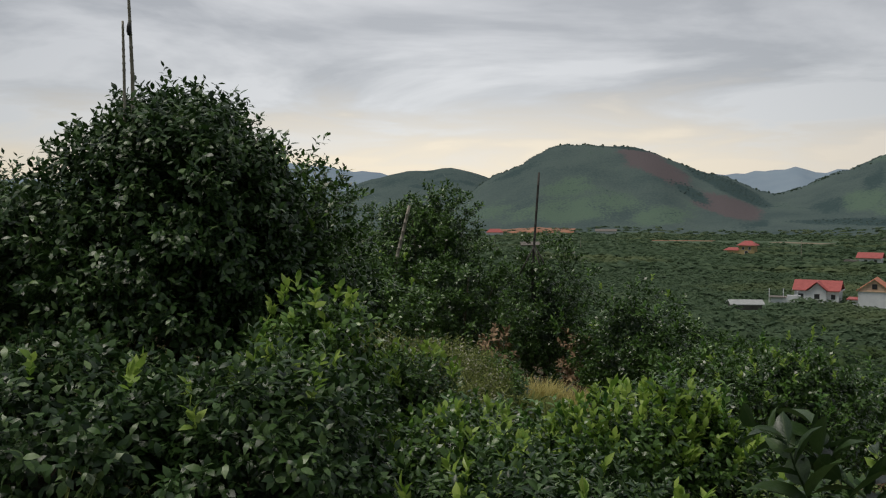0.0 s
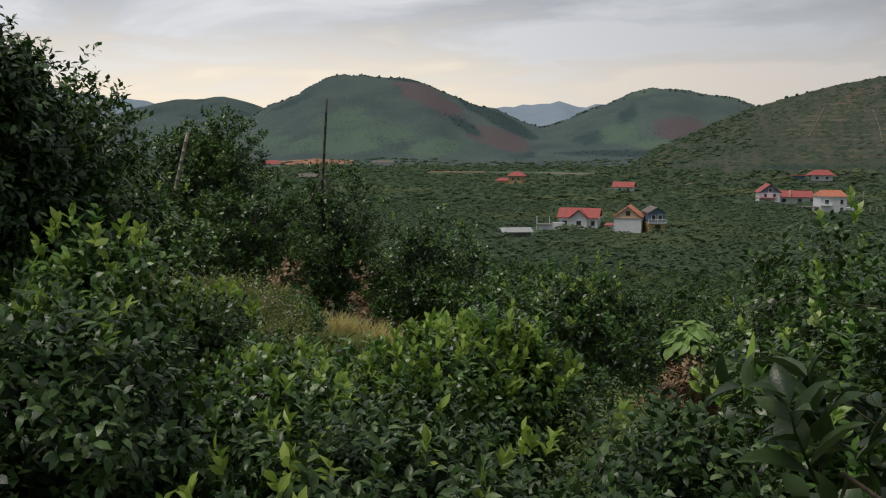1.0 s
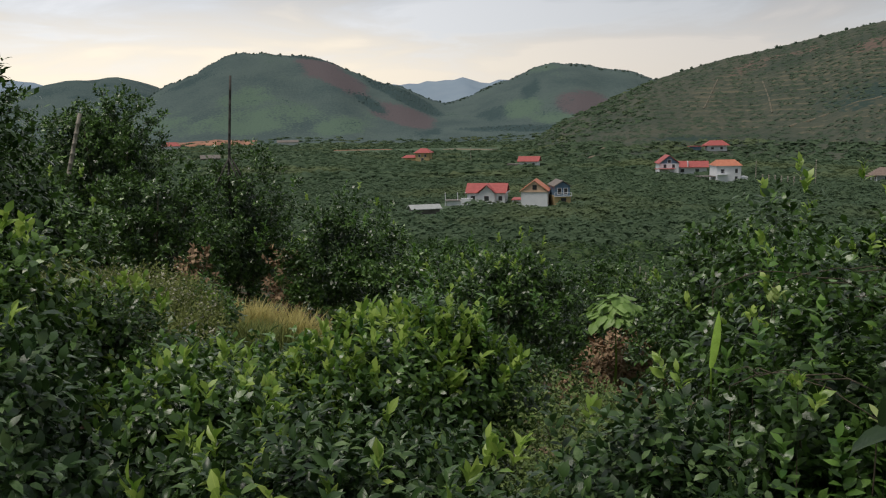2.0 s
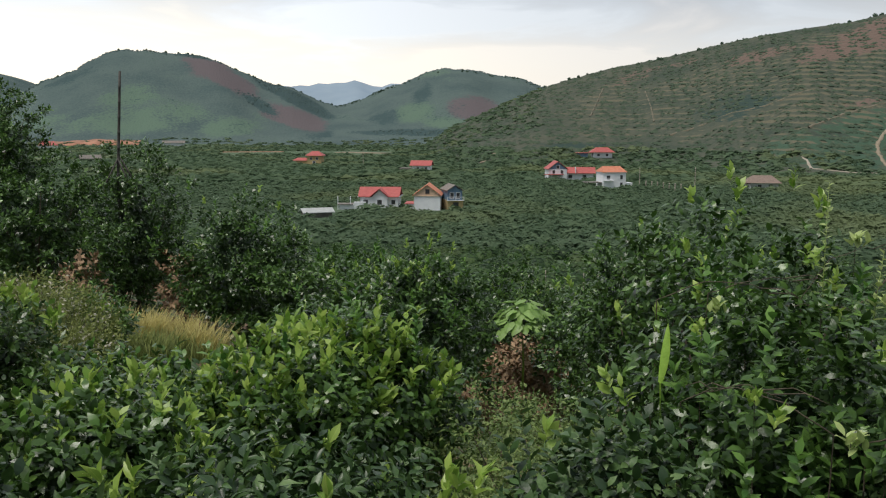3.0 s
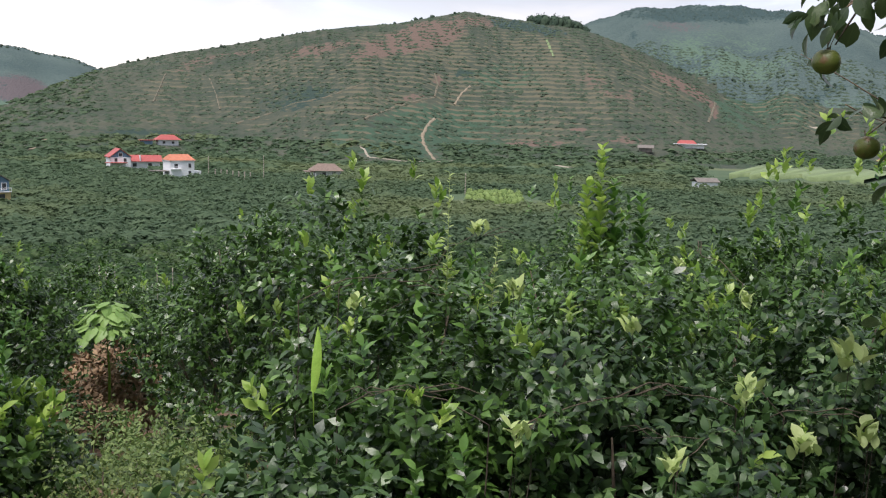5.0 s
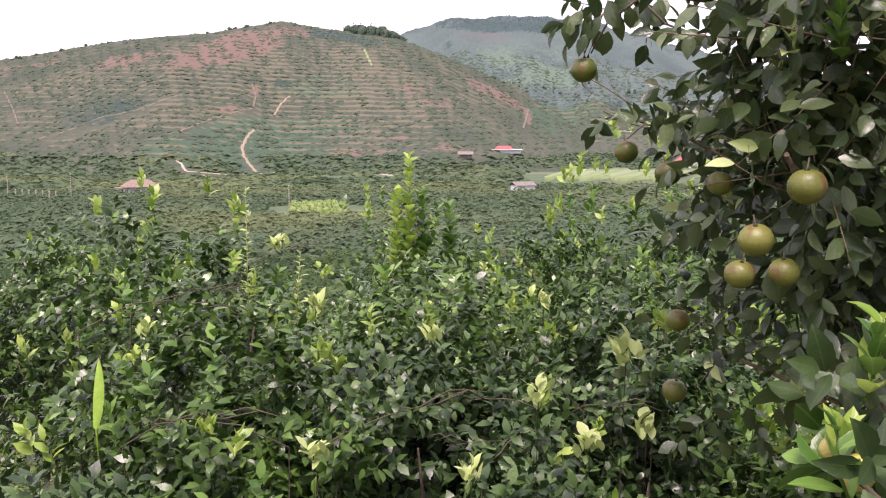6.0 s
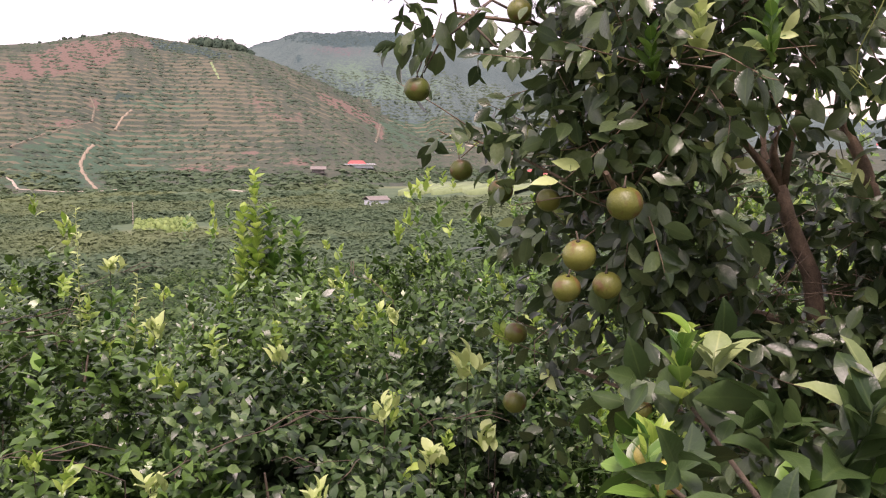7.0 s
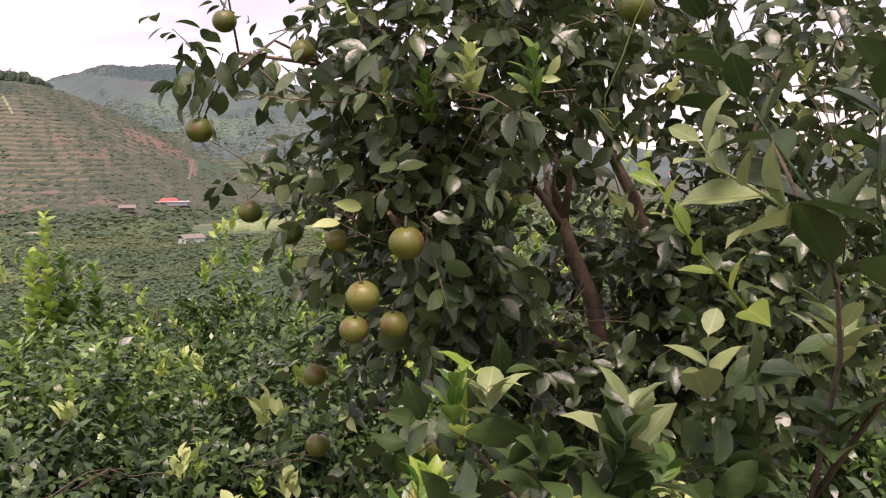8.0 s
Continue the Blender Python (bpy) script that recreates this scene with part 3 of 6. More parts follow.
# ---- foliage by the thousand ----
def dome_form(rng, around, rings, sprays, grain=1.25):
    """A bumpy crown one metre in half width: a lumpy dome and loose sprays of leaves that break its outline."""
    ups = np.radians(np.linspace(-14, 90, rings + 1))
    A, U = np.meshgrid(np.arange(around) * 2 * math.pi / around, ups)
    A = A + rng.normal(0, 0.12, A.shape)
    reach = 0.82 + rng.normal(0, 0.12, A.shape)
    reach[-1] = 0.86
    v = np.stack([np.cos(A) * np.cos(U) * reach, np.sin(A) * np.cos(U) * reach, np.sin(U) * reach], -1).reshape(-1, 3)
    i, j = np.meshgrid(np.arange(rings), np.arange(around), indexing="ij")
    jn = (j + 1) % around
    a, b, c, d = (i * around + j).ravel(), (i * around + jn).ravel(), ((i + 1) * around + jn).ravel(), ((i + 1) * around + j).ravel()
    f = np.concatenate([np.stack([a, b, c], 1), np.stack([a, c, d], 1)])
    if sprays:
        d = unit(rng.normal(size=(sprays, 3)))
        d[:, 2] = np.abs(d[:, 2])
        c = d * rng.uniform(0.74, 1.06, (sprays, 1))
        k = (grain / math.sqrt(sprays)) * rng.uniform(0.5, 1.3, (sprays, 1))
        facing = unit(1.0 * d + (0, 0, 0.3) + 0.3 * rng.normal(size=d.shape))
        t1 = unit(np.cross(facing, rng.normal(size=d.shape)))
        t2 = np.cross(facing, t1)
        w = np.stack([c - t1 * k * 0.8, c + t1 * k * 0.5 - t2 * k * 0.75, c + t1 * k * 0.6 + t2 * k * 0.75], 1).reshape(-1, 3)
        f = np.concatenate([f, np.arange(3 * sprays).reshape(sprays, 3) + len(v)])
        v = np.concatenate([v, w])
    return v, f


def scatter(name, spots, radii, form, mat, label, seed, tall=1.15, stretch=1.0, lift=0.2):
    """Bushy crowns on the ground, joined into one object."""
    rng = np.random.default_rng(seed)
    forms = [dome_form(rng, *form) for k in range(8)]
    vs, fs, base = [], [], 0
    z = land_z(spots[:, 0], spots[:, 1])
    turn = rng.uniform(0, 6.3, len(spots))
    pick = rng.integers(0, 8, len(spots))
    if stretch > 1:
        turn = np.arctan2(-spots[:, 0], spots[:, 1]) + rng.normal(0, 0.15, len(spots))
    high = tall * rng.uniform(0.8, 1.2, len(spots))
    for k, (fv, ff) in enumerate(forms):
        idx = np.where(pick == k)[0]
        c, s = np.cos(turn[idx])[:, None], np.sin(turn[idx])[:, None]
        rad = radii[idx][:, None]
        fx = fv[None, :, 0] * stretch
        x = (fx * c - fv[None, :, 1] * s) * rad + spots[idx, 0][:, None]
        y = (fx * s + fv[None, :, 1] * c) * rad + spots[idx, 1][:, None]
        zz = (fv[None, :, 2] + lift) * rad * high[idx][:, None] + z[idx][:, None]
        v = np.stack([x, y, zz], -1).reshape(-1, 3)
        f = (ff[None] + (np.arange(len(idx)) * len(fv))[:, None, None]).reshape(-1, 3) + base
        base += len(v)
        vs.append(v)
        fs.append(f)
    me = tri_mesh(name, np.concatenate(vs), np.concatenate(fs), mat, smooth=True)
    return tagged(new(name, me), label, "trees", kind="stuff")


def rows_of(rng, near, far, pitch_row, pitch_tree, jitter, lean=0.35, west=-34, east=122):
    """Places on crooked planted rows between two distances."""
    a = np.arange(-far, far, pitch_row)
    b = np.arange(-far, far, pitch_tree)
    u, v = np.meshgrid(a, b)
    u = u + 3.0 * np.sin(v * 0.02) + rng.normal(0, jitter, u.shape)
    v = v + rng.normal(0, jitter, v.shape)
    c, s = math.cos(lean), math.sin(lean)
    x, y = (u * s + v * c).ravel(), (u * c - v * s).ravel()
    r, az = np.hypot(x, y), np.degrees(np.arctan2(x, y))
    ok = (r > near) & (r < far) & (az > west) & (az < east)
    return np.stack([x[ok], y[ok]], 1)


def clear_of(spots, places):
    ok = np.ones(len(spots), bool)
    for x, y, r in places:
        ok &= np.hypot(spots[:, 0] - x, spots[:, 1] - y) > r
    return spots[ok]


# valley openings: houses, fields, and clearings towards the camera that show walls and tracks
HOUSE_SITES = {"red_gable": (23.4, 233), "white_gable": (26.5, 224), "blue": (28.05, 226), "wall": (21.1, 226), "tin": (19.2, 206), "white_box": (38.4, 305), "blue_gable": (34.9, 348), "red_wing": (36.3, 352),
               "slope_red": (37.6, 520), "ochre": (19.0, 528), "red_low": (25.9, 440), "grey": (47.4, 316), "long_east": (70.9, 545), "shed_east": (68.3, 500), "grey_east": (71.9, 300),
               "long_far": (10.6, 1000), "low_far": (5.7, 590), "red_far": (3.4, 940), "red_hidden": (82.5, 560), "red_slope": (105.9, 893), "red_slope_low": (103.1, 848)}
SITES = {k: polar(*v) for k, v in HOUSE_SITES.items()}
OPEN = [(*SITES[k], 7.5 if v[1] < 400 else 11) for k, v in HOUSE_SITES.items()] + [(*polar(v[0], v[1] - 9), 4.5) for v in HOUSE_SITES.values() if v[1] < 460] + [(*polar(58.3, 240), 15), (*polar(57.6, 228), 12), (*polar(59.2, 226), 12)] + [(*polar(b, r), 24) for b in (74.8, 77, 79.5, 82) for r in (345, 380, 415, 450, 485)] + [(*polar(b, r), 10) for b in (60, 63, 66, 69) for r in (405, 425)] + [(*polar(b, r), 8) for b, r in ((54.0, 522), (54.1, 512), (54.3, 500), (54.5, 489), (54.8, 477), (50.1, 480), (50.3, 466), (51.2, 455), (52.4, 455), (53.6, 455), (54.9, 457), (56.0, 466), (62.8, 440), (63.5, 424))]
frng = np.random.default_rng(5)
mid = clear_of(rows_of(frng, 46, 140, 3.8, 2.9, 0.9, 0.35, -12, 114), OPEN)
close = np.hypot(mid[:, 0], mid[:, 1]) < 82
scatter("orchard_trees_near", mid[close], frng.uniform(1.2, 1.9, close.sum()), (8, 3, 320, 1.6), FAR_LEAF, "leafy dark green citrus orchard on the lower slope", 10)
mid = mid[~close]
scatter("orchard_trees_mid", mid, frng.uniform(1.15, 1.9, len(mid)), (8, 3, 130, 1.7), FAR_LEAF, "dark green citrus orchard covering the lower slope", 11, 0.85, 1.35, 0.1)
low = clear_of(rows_of(frng, 140, 330, 4.4, 3.2, 1.1, 0.35, -8, 112), OPEN)
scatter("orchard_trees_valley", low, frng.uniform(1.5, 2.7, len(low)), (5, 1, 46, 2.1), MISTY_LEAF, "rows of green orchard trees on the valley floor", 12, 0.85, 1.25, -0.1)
wide = clear_of(rows_of(frng, 330, 620, 8.5, 5.0, 1.8, 0.2, -8, 112), OPEN)
wide = wide[ground(wide[:, 0], wide[:, 1]) < -12]
beyond = clear_of(rows_of(frng, 620, 1060, 17, 8.0, 3.0, 0.1, -12, 34), OPEN)
bearing = np.degrees(np.arctan2(beyond[:, 0], beyond[:, 1]))
reach = np.hypot(beyond[:, 0], beyond[:, 1])
beyond = beyond[~((bearing > 13.5) & (bearing < 24.5) & (reach > 680) & (reach < 790))]
wide = np.concatenate([wide, beyond])
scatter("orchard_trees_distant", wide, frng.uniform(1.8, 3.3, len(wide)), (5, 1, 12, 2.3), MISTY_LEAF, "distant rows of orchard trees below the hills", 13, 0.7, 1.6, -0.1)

young_b, young_r = frng.uniform(56.8, 60.2, 90), frng.uniform(222, 252, 90)
young = np.stack([young_r * np.sin(np.radians(young_b)), young_r * np.cos(np.radians(young_b))], 1)
scatter("young_orchard", young, frng.uniform(0.7, 1.5, 90), (8, 3, 40), LIME_LEAF, "patch of light green young orchard trees", 14)


def terrace_rows():
    """Bushes along the treads of the terraced hill and of the eastern slope."""
    rng = np.random.default_rng(21)
    az = rng.uniform(26, 96, 260000)
    r = rng.uniform(470, 1000, len(az))
    x, y = r * np.sin(np.radians(az)), r * np.cos(np.radians(az))
    z, own = ground(x, y, True)
    steep = (ground(x * (1 + 5 / r), y * (1 + 5 / r)) - z) / 5
    before = (z - ground(x * (1 - 5 / r), y * (1 - 5 / r))) / 5
    el = np.degrees(np.arctan2(z - EYE, r))
    thin = np.maximum(np.clip(1.4 - ((az - 53) / 9) ** 2 - ((el - 5.4) / 1.8) ** 2, 0, 1), np.clip(1.4 - ((az - 65) / 5) ** 2 - ((el - 2.4) / 1.6) ** 2, 0, 1))
    gaps = -0.45 * thin + np.sin(az * 3.1 + z * 0.2) + np.sin(az * 7.7 + z * 0.11) + rng.normal(0, 0.5, len(az))
    ok = ((own == 4) | (own == 5)) & (((steep < 0.2) & (before > 0.22)) | (rng.uniform(size=len(az)) < 0.2)) & (gaps > -0.7)
    # the tracks are kept clear
    for b0, r0, b1, r1 in ((54.75, 581, 53.94, 536), (53.94, 536, 54.02, 519), (54.02, 519, 54.79, 477), (50.05, 491, 50.4, 461), (57.0, 664, 56.0, 622), (54.7, 680, 54.8, 627), (72.45, 768, 72.06, 657), (62.3, 793, 62.3, 733), (31.47, 560, 30.15, 494), (40.5, 737, 41.1, 633), (37.9, 770, 37.1, 660)):
        u2 = np.clip((r - r1) / (r0 - r1), 0, 1)
        ok &= ~((np.abs(az - (b1 + (b0 - b1) * u2)) < 0.3) & (r > r1 - 22) & (r < r0))
    for b0, r0, b1, r1 in ((50.2, 549, 54.7, 627), (42.1, 590, 50.1, 628), (50.4, 461, 56.1, 474)):
        u2 = (az - b0) / (b1 - b0)
        ok &= ~((u2 > 0) & (u2 < 1) & (np.abs(r + 8 - (r0 + (r1 - r0) * u2)) < 11))
    pick = np.where(ok)[0][:24000]
    return np.stack([x[pick], y[pick]], 1)


tr = terrace_rows()
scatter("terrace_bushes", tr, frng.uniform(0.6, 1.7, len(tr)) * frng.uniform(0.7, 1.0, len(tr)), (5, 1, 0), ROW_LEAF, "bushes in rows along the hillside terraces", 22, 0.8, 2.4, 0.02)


def wood():
    """Single trees on the wooded hills, thin on the slopes and closer along the skyline."""
    rng = np.random.default_rng(31)
    az = np.concatenate([rng.uniform(2, 34, 110), rng.uniform(34, 84, 90), rng.normal(62.4, 0.9, 40)])
    r = np.concatenate([rng.uniform(1440, 1465, 110), rng.uniform(885, 905, 90), rng.uniform(890, 925, 40)])
    x, y = r * np.sin(np.radians(az)), r * np.cos(np.radians(az))
    z, own = ground(x, y, True)
    ok = own > 1
    size = np.concatenate([rng.uniform(0.8, 2.6, 110), rng.uniform(0.8, 2.4, 90), rng.uniform(5, 8, 40)])
    return np.stack([x[ok], y[ok]], 1), size[ok]


def hill_crowns():
    """Crowns where the woods stand close, and along the crests."""
    rng = np.random.default_rng(33)
    az, r = rng.uniform(-8, 92, 40000), rng.uniform(560, 1520, 40000)
    x, y = r * np.sin(np.radians(az)), r * np.cos(np.radians(az))
    z, own = ground(x, y, True)
    el = np.degrees(np.arctan2(z - EYE, r))
    ok = np.zeros(len(az), bool)
    for who, a0, e0, wa, we, tilt, amount in COVERS["wood"]:
        if amount < 0.75:
            continue
        c, s = math.cos(radians(tilt)), math.sin(radians(tilt))
        d = np.hypot(((az - a0) * c + (el - e0) * s) / wa, ((el - e0) * c - (az - a0) * s) / we)
        ok |= (d < 1.0) & ((own == who) | ((who == 45) & (own > 3) & (own < 6)))
    for who, crest in ((1, 2000), (2, 1450), (3, 1500), (5, 1300)):
        ok |= (own == who) & (np.abs(r - crest) < 25)
    pick = np.where(ok)[0][:4200]
    return np.stack([x[pick], y[pick]], 1)


hc = hill_crowns()
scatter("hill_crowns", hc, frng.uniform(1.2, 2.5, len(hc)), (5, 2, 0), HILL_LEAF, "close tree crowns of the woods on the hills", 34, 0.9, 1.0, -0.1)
wd, wd_size = wood()
scatter("hill_woods", wd, wd_size, (7, 3, 60), WOODS, "scattered green trees on the distant hills and skyline", 32)


# ---- tracks, banks and fields ----
ribbon("dirt_track", TAN_PATH, [(54.75, 581), (54.29, 563), (53.94, 536), (54.02, 519), (54.33, 500), (54.79, 477)], 2.1, "tan dirt track climbing the terraced hill")
ribbon("dirt_track", FAINT_PATH, [(50.2, 549), (52.0, 587), (53.8, 613), (54.7, 627)], 1.5, "tan dirt track slanting across the terraced hill")
ribbon("dirt_track", FAINT_PATH, [(54.7, 627), (54.9, 658), (54.7, 680)], 1.7, "reddish dirt track climbing the terraced hill")
ribbon("dirt_track", TAN_PATH, [(56.0, 622), (56.4, 645), (57.0, 664)], 1.6, "tan dirt track high on the terraced hill")
ribbon("dirt_track", FAINT_PATH, [(42.1, 590), (44.8, 612), (47.3, 613), (50.1, 628)], 1.3, "faint dirt track slanting across the terraces")
ribbon("dirt_track", FAINT_PATH, [(40.5, 737), (40.9, 678), (41.1, 633)], 1.0, "faint dirt track straight down the terraces")
ribbon("dirt_track", FAINT_PATH, [(37.1, 660), (37.6, 723), (37.9, 770)], 1.0, "faint dirt track straight down the terraces")
ribbon("grass_strip", MEADOW, [(61.8, 793), (62.0, 766), (62.3, 733)], 2.2, "pale grassy strip below the skyline wood")
ribbon("dirt_track", FAINT_PATH, [(72.45, 768), (72.26, 701), (72.06, 657)], 2.0, "tan dirt track on the eastern slope")
ribbon("concrete_road", PALE_ROAD, [(77.4, 746), (78.2, 751), (79.0, 764)], 2.6, "pale concrete road on the eastern slope")
ribbon("concrete_road", PALE_ROAD, [(49.9, 491), (50.1, 484), (50.45, 461)], 1.4, "pale concrete road bending at the hill's foot")
ribbon("concrete_road", PALE_ROAD, [(50.45, 461), (52.42, 462), (55.01, 464), (56.12, 476)], 1.0, "pale concrete road at the foot of the hill")
ribbon("concrete_road", PALE_ROAD, [(62.4, 458), (63.0, 440), (63.6, 427)], 2.4, "pale concrete road between orchards")
ribbon("dirt_track", TAN_PATH, [(30.15, 494), (30.84, 532), (31.47, 560)], 3.0, "tan dirt track at the foot of the terraces")
ribbon("red_earth_bank", RED_EARTH, [(3.3, 1046), (6, 1044), (8.6, 1040)], 34, "bare red earth bank below the wooded hill")
ribbon("red_earth_bank", RED_EARTH, [(13.6, 785), (15.4, 777), (17.3, 772)], 18, "bare red earth strip beside the valley fields")
ribbon("hay_field", TAN_PATH, [(20.9, 760), (24, 740)], 22, "pale dry field strip in the valley")
ribbon("green_field", MEADOW, [(74.4, 432), (77, 430), (82.4, 425)], 150, "flat light green field at the hill's foot", 1.5)


# ---- houses ----
def box(bm, x0, x1, y0, y1, z0, z1):
    v = [bm.verts.new(p) for p in ((x0, y0, z0), (x1, y0, z0), (x1, y1, z0), (x0, y1, z0), (x0, y0, z1), (x1, y0, z1), (x1, y1, z1), (x0, y1, z1))]
    for f in ((3, 2, 1, 0), (4, 5, 6, 7), (0, 1, 5, 4), (1, 2, 6, 5), (2, 3, 7, 6), (3, 0, 4, 7)):
        bm.faces.new([v[i] for i in f])


def boxes(name, mat, parent, *dims, label=""):
    bm = bmesh.new()
    for d in dims:
        box(bm, *d)
    return part(name, bm, mat, parent, label)


def gable_roof(name, mat, parent, w, d, z, rise, over=0.5, along_x=True, thick=0.16, x=0.0, y=0.0, label=""):
    """Two sloping slabs that meet in a ridge."""
    bm = bmesh.new()
    a, b = (w / 2 + over, d / 2 + over)
    for s in (-1, 1):
        lo, hi = z - 0.0, z + rise
        if along_x:
            p = [(-a, s * b, lo), (a, s * b, lo), (a, 0, hi), (-a, 0, hi)]
        else:
            p = [(s * a, -b, lo), (s * a, b, lo), (0, b, hi), (0, -b, hi)]
        low = [bm.verts.new((x + q[0], y + q[1], q[2])) for q in p]
        top = [bm.verts.new((x + q[0], y + q[1], q[2] + thick)) for q in p]
        bm.faces.new(low[::-1])
        bm.faces.new(top)
        for i in range(4):
            bm.faces.new((low[i], low[(i + 1) % 4], top[(i + 1) % 4], top[i]))
    bmesh.ops.recalc_face_normals(bm, faces=bm.faces)
    return part(name, bm, mat, parent, label)


def hip_roof(name, mat, parent, w, d, z, rise, ridge, over=0.5, x=0.0, y=0.0, label=""):
    bm = bmesh.new()
    a, b = w / 2 + over, d / 2 + over
    v = [bm.verts.new((x + p[0], y + p[1], p[2])) for p in ((-a, -b, z), (a, -b, z), (a, b, z), (-a, b, z), (-ridge / 2, 0, z + rise), (ridge / 2, 0, z + rise))]
    for f in ((3, 2, 1, 0), (0, 1, 5, 4), (1, 2, 5), (2, 3, 4, 5), (3, 0, 4)):
        bm.faces.new([v[i] for i in f])
    return part(name, bm, mat, parent, label)


def gable_wall(name, mat, parent, w, y, z, rise, thick=0.2, x=0.0):
    """The triangle of wall under a roof's end, facing the front."""
    bm = bmesh.new()
    f = [bm.verts.new((x + p[0], y, p[1])) for p in ((-w / 2, z), (w / 2, z), (0, z + rise))]
    g = [bm.verts.new((x + p[0], y + thick, p[1])) for p in ((-w / 2, z), (w / 2, z), (0, z + rise))]
    bm.faces.new(f)
    bm.faces.new(g[::-1])
    for i in range(3):
        bm.faces.new((f[i], g[i], g[(i + 1) % 3], f[(i + 1) % 3]))
    bmesh.ops.recalc_face_normals(bm, faces=bm.faces)
    return part(name, bm, mat, parent)


def window(parent, x, y, z, w, h, frame_mat=None):
    """A dark pane in a shallow frame, on the front wall at y."""
    t = 0.12
    f = boxes("window", frame_mat or WHITE, parent, (x - w / 2 - t, x - w / 2, y - 0.08, y, z - t, z + h + t), (x + w / 2, x + w / 2 + t, y - 0.08, y, z - t, z + h + t),
              (x - w / 2, x + w / 2, y - 0.08, y, z + h, z + h + t), (x - w / 2, x + w / 2, y - 0.08, y, z - t, z))
    boxes("pane", DARK, f, (x - w / 2, x + w / 2, y - 0.03, y - 0.003, z, z + h))
    return f


def site(key, name, label, turn=0.0):
    """A house's base, its front turned to the camera's start and then by turn degrees."""
    b, r = HOUSE_SITES[key]
    x, y = polar(b, r)
    ob = thing(name, x, y, gz(x, y) - 0.3, label, "house" if "house" in name else "shed")
    ob.matrix_world = pose(x, y, gz(x, y) - 0.3, 0, 0, -b + turn)
    return ob


h = site("red_gable", "farmhouse", "white single-storey house with a bright red gabled roof", -8)
boxes("wall", WHITE, h, (-5, 5, -3.5, 3.5, 0, 3.2))
gable_roof("roof", RED_ROOF, h, 10, 7, 3.15, 2.3, 0.5, True)
gable_wall("front_gable", WHITE, h, 4.2, -4.6, 3.2, 1.9, 0.25, 0.3)
boxes("porch_wall", WHITE, h, (-1.8, 2.4, -4.6, -3.5, 0, 3.2))
gable_roof("porch_roof", RED_ROOF, h, 4.4, 4.0, 3.2, 2.1, 0.35, False, 0.16, 0.3, -3.0)
boxes("ridge_trim", WHITE, h, (-5.55, -5.3, -4.0, 4.0, 3.1, 3.4))
boxes("ridge_trim", WHITE, h, (5.3, 5.55, -4.0, 4.0, 3.1, 3.4))
window(h, -3.5, -3.5, 1.2, 1.2, 1.2)
window(h, 0.3, -4.6, 1.2, 1.2, 1.3)
window(h, 3.8, -3.5, 1.2, 1.0, 1.2)

h = site("white_gable", "gabled_house", "tall white house with a peach gable and orange roof", -4)
boxes("wall", WHITE, h, (-3.3, 3.3, -4.5, 4.5, 0, 4.1))
gable_wall("front_gable", PEACH, h, 6.6, -4.5, 4.1, 2.5)
gable_roof("roof", ORANGE_ROOF, h, 6.6, 9, 4.0, 2.75, 0.4, False)
window(h, 0.1, -4.5, 4.7, 0.8, 0.9, DARK)
boxes("ledge", PEACH, h, (-3.4, 3.4, -4.7, -4.503, 3.95, 4.15))
boxes("lean_to", WHITE, h, (-5.6, -3.32, -3.5, 3, 0, 1.9))
boxes("lean_to_roof", RED_ROOF, h, (-5.8, -3.32, -3.9, 3.2, 1.9, 2.05))

h = site("blue", "narrow_house", "narrow house with blue upper floor above a tan ground floor", 12)
boxes("wall", YELLOW, h, (-2.1, 2.1, -4, 4, 0, 2.6))
boxes("upper_wall", BLUE, h, (-1.9, 1.9, -3.8, 4, 2.6, 5.0))
gable_wall("gable", BLUE, h, 3.8, -3.8, 5.0, 1.2)
gable_roof("roof", GREY_ROOF, h, 3.9, 8, 4.95, 1.4, 0.35, False)
boxes("balcony", WHITE, h, (-2.2, 2.2, -4.6, -4.003, 2.5, 2.65), (-2.2, 2.2, -4.6, -4.5, 3.4, 3.5), (-2.2, -2.1, -4.6, -4.5, 2.6, 3.4), (2.1, 2.2, -4.6, -4.5, 2.6, 3.4), (-0.05, 0.05, -4.6, -4.5, 2.6, 3.4))
window(h, -0.8, -3.8, 3.1, 0.9, 1.4)
window(h, 0.8, -3.8, 3.1, 0.9, 1.4)
window(h, 0.2, -4.0, 0.6, 1.4, 1.5, YELLOW)

h = site("wall", "yard_shed", "low white yard wall and shed with a lean-to roof", -4)
boxes("wall", WHITE, h, (-1.6, 2.6, -0.5, 2.5, 0, 1.6))
boxes("annex", WHITE, h, (2.2, 5.2, -1.5, -0.52, 0, 2.3))
boxes("roof", GREY_ROOF, h, (-2.0, 2.0, -1.0, 2.9, 1.6, 1.75))
boxes("post", WHITE, h, (-2, -1.8, -0.8, -0.6, 0, 3.8))
boxes("post", WHITE, h, (1.2, 1.4, -0.8, -0.6, 0, 3.8))
boxes("post", WHITE, h, (4.4, 4.6, -1.8, -1.6, 0, 3.4))

h = site("tin", "tin_shed", "low open shed under a pale tin roof", 15)
boxes("wall", GREY_ROOF, h, (-3.3, 3.3, -1.8, 1.8, 0, 1.4))
gable_roof("roof", TIN, h, 7.0, 4, 1.4, 0.9, 0.3)

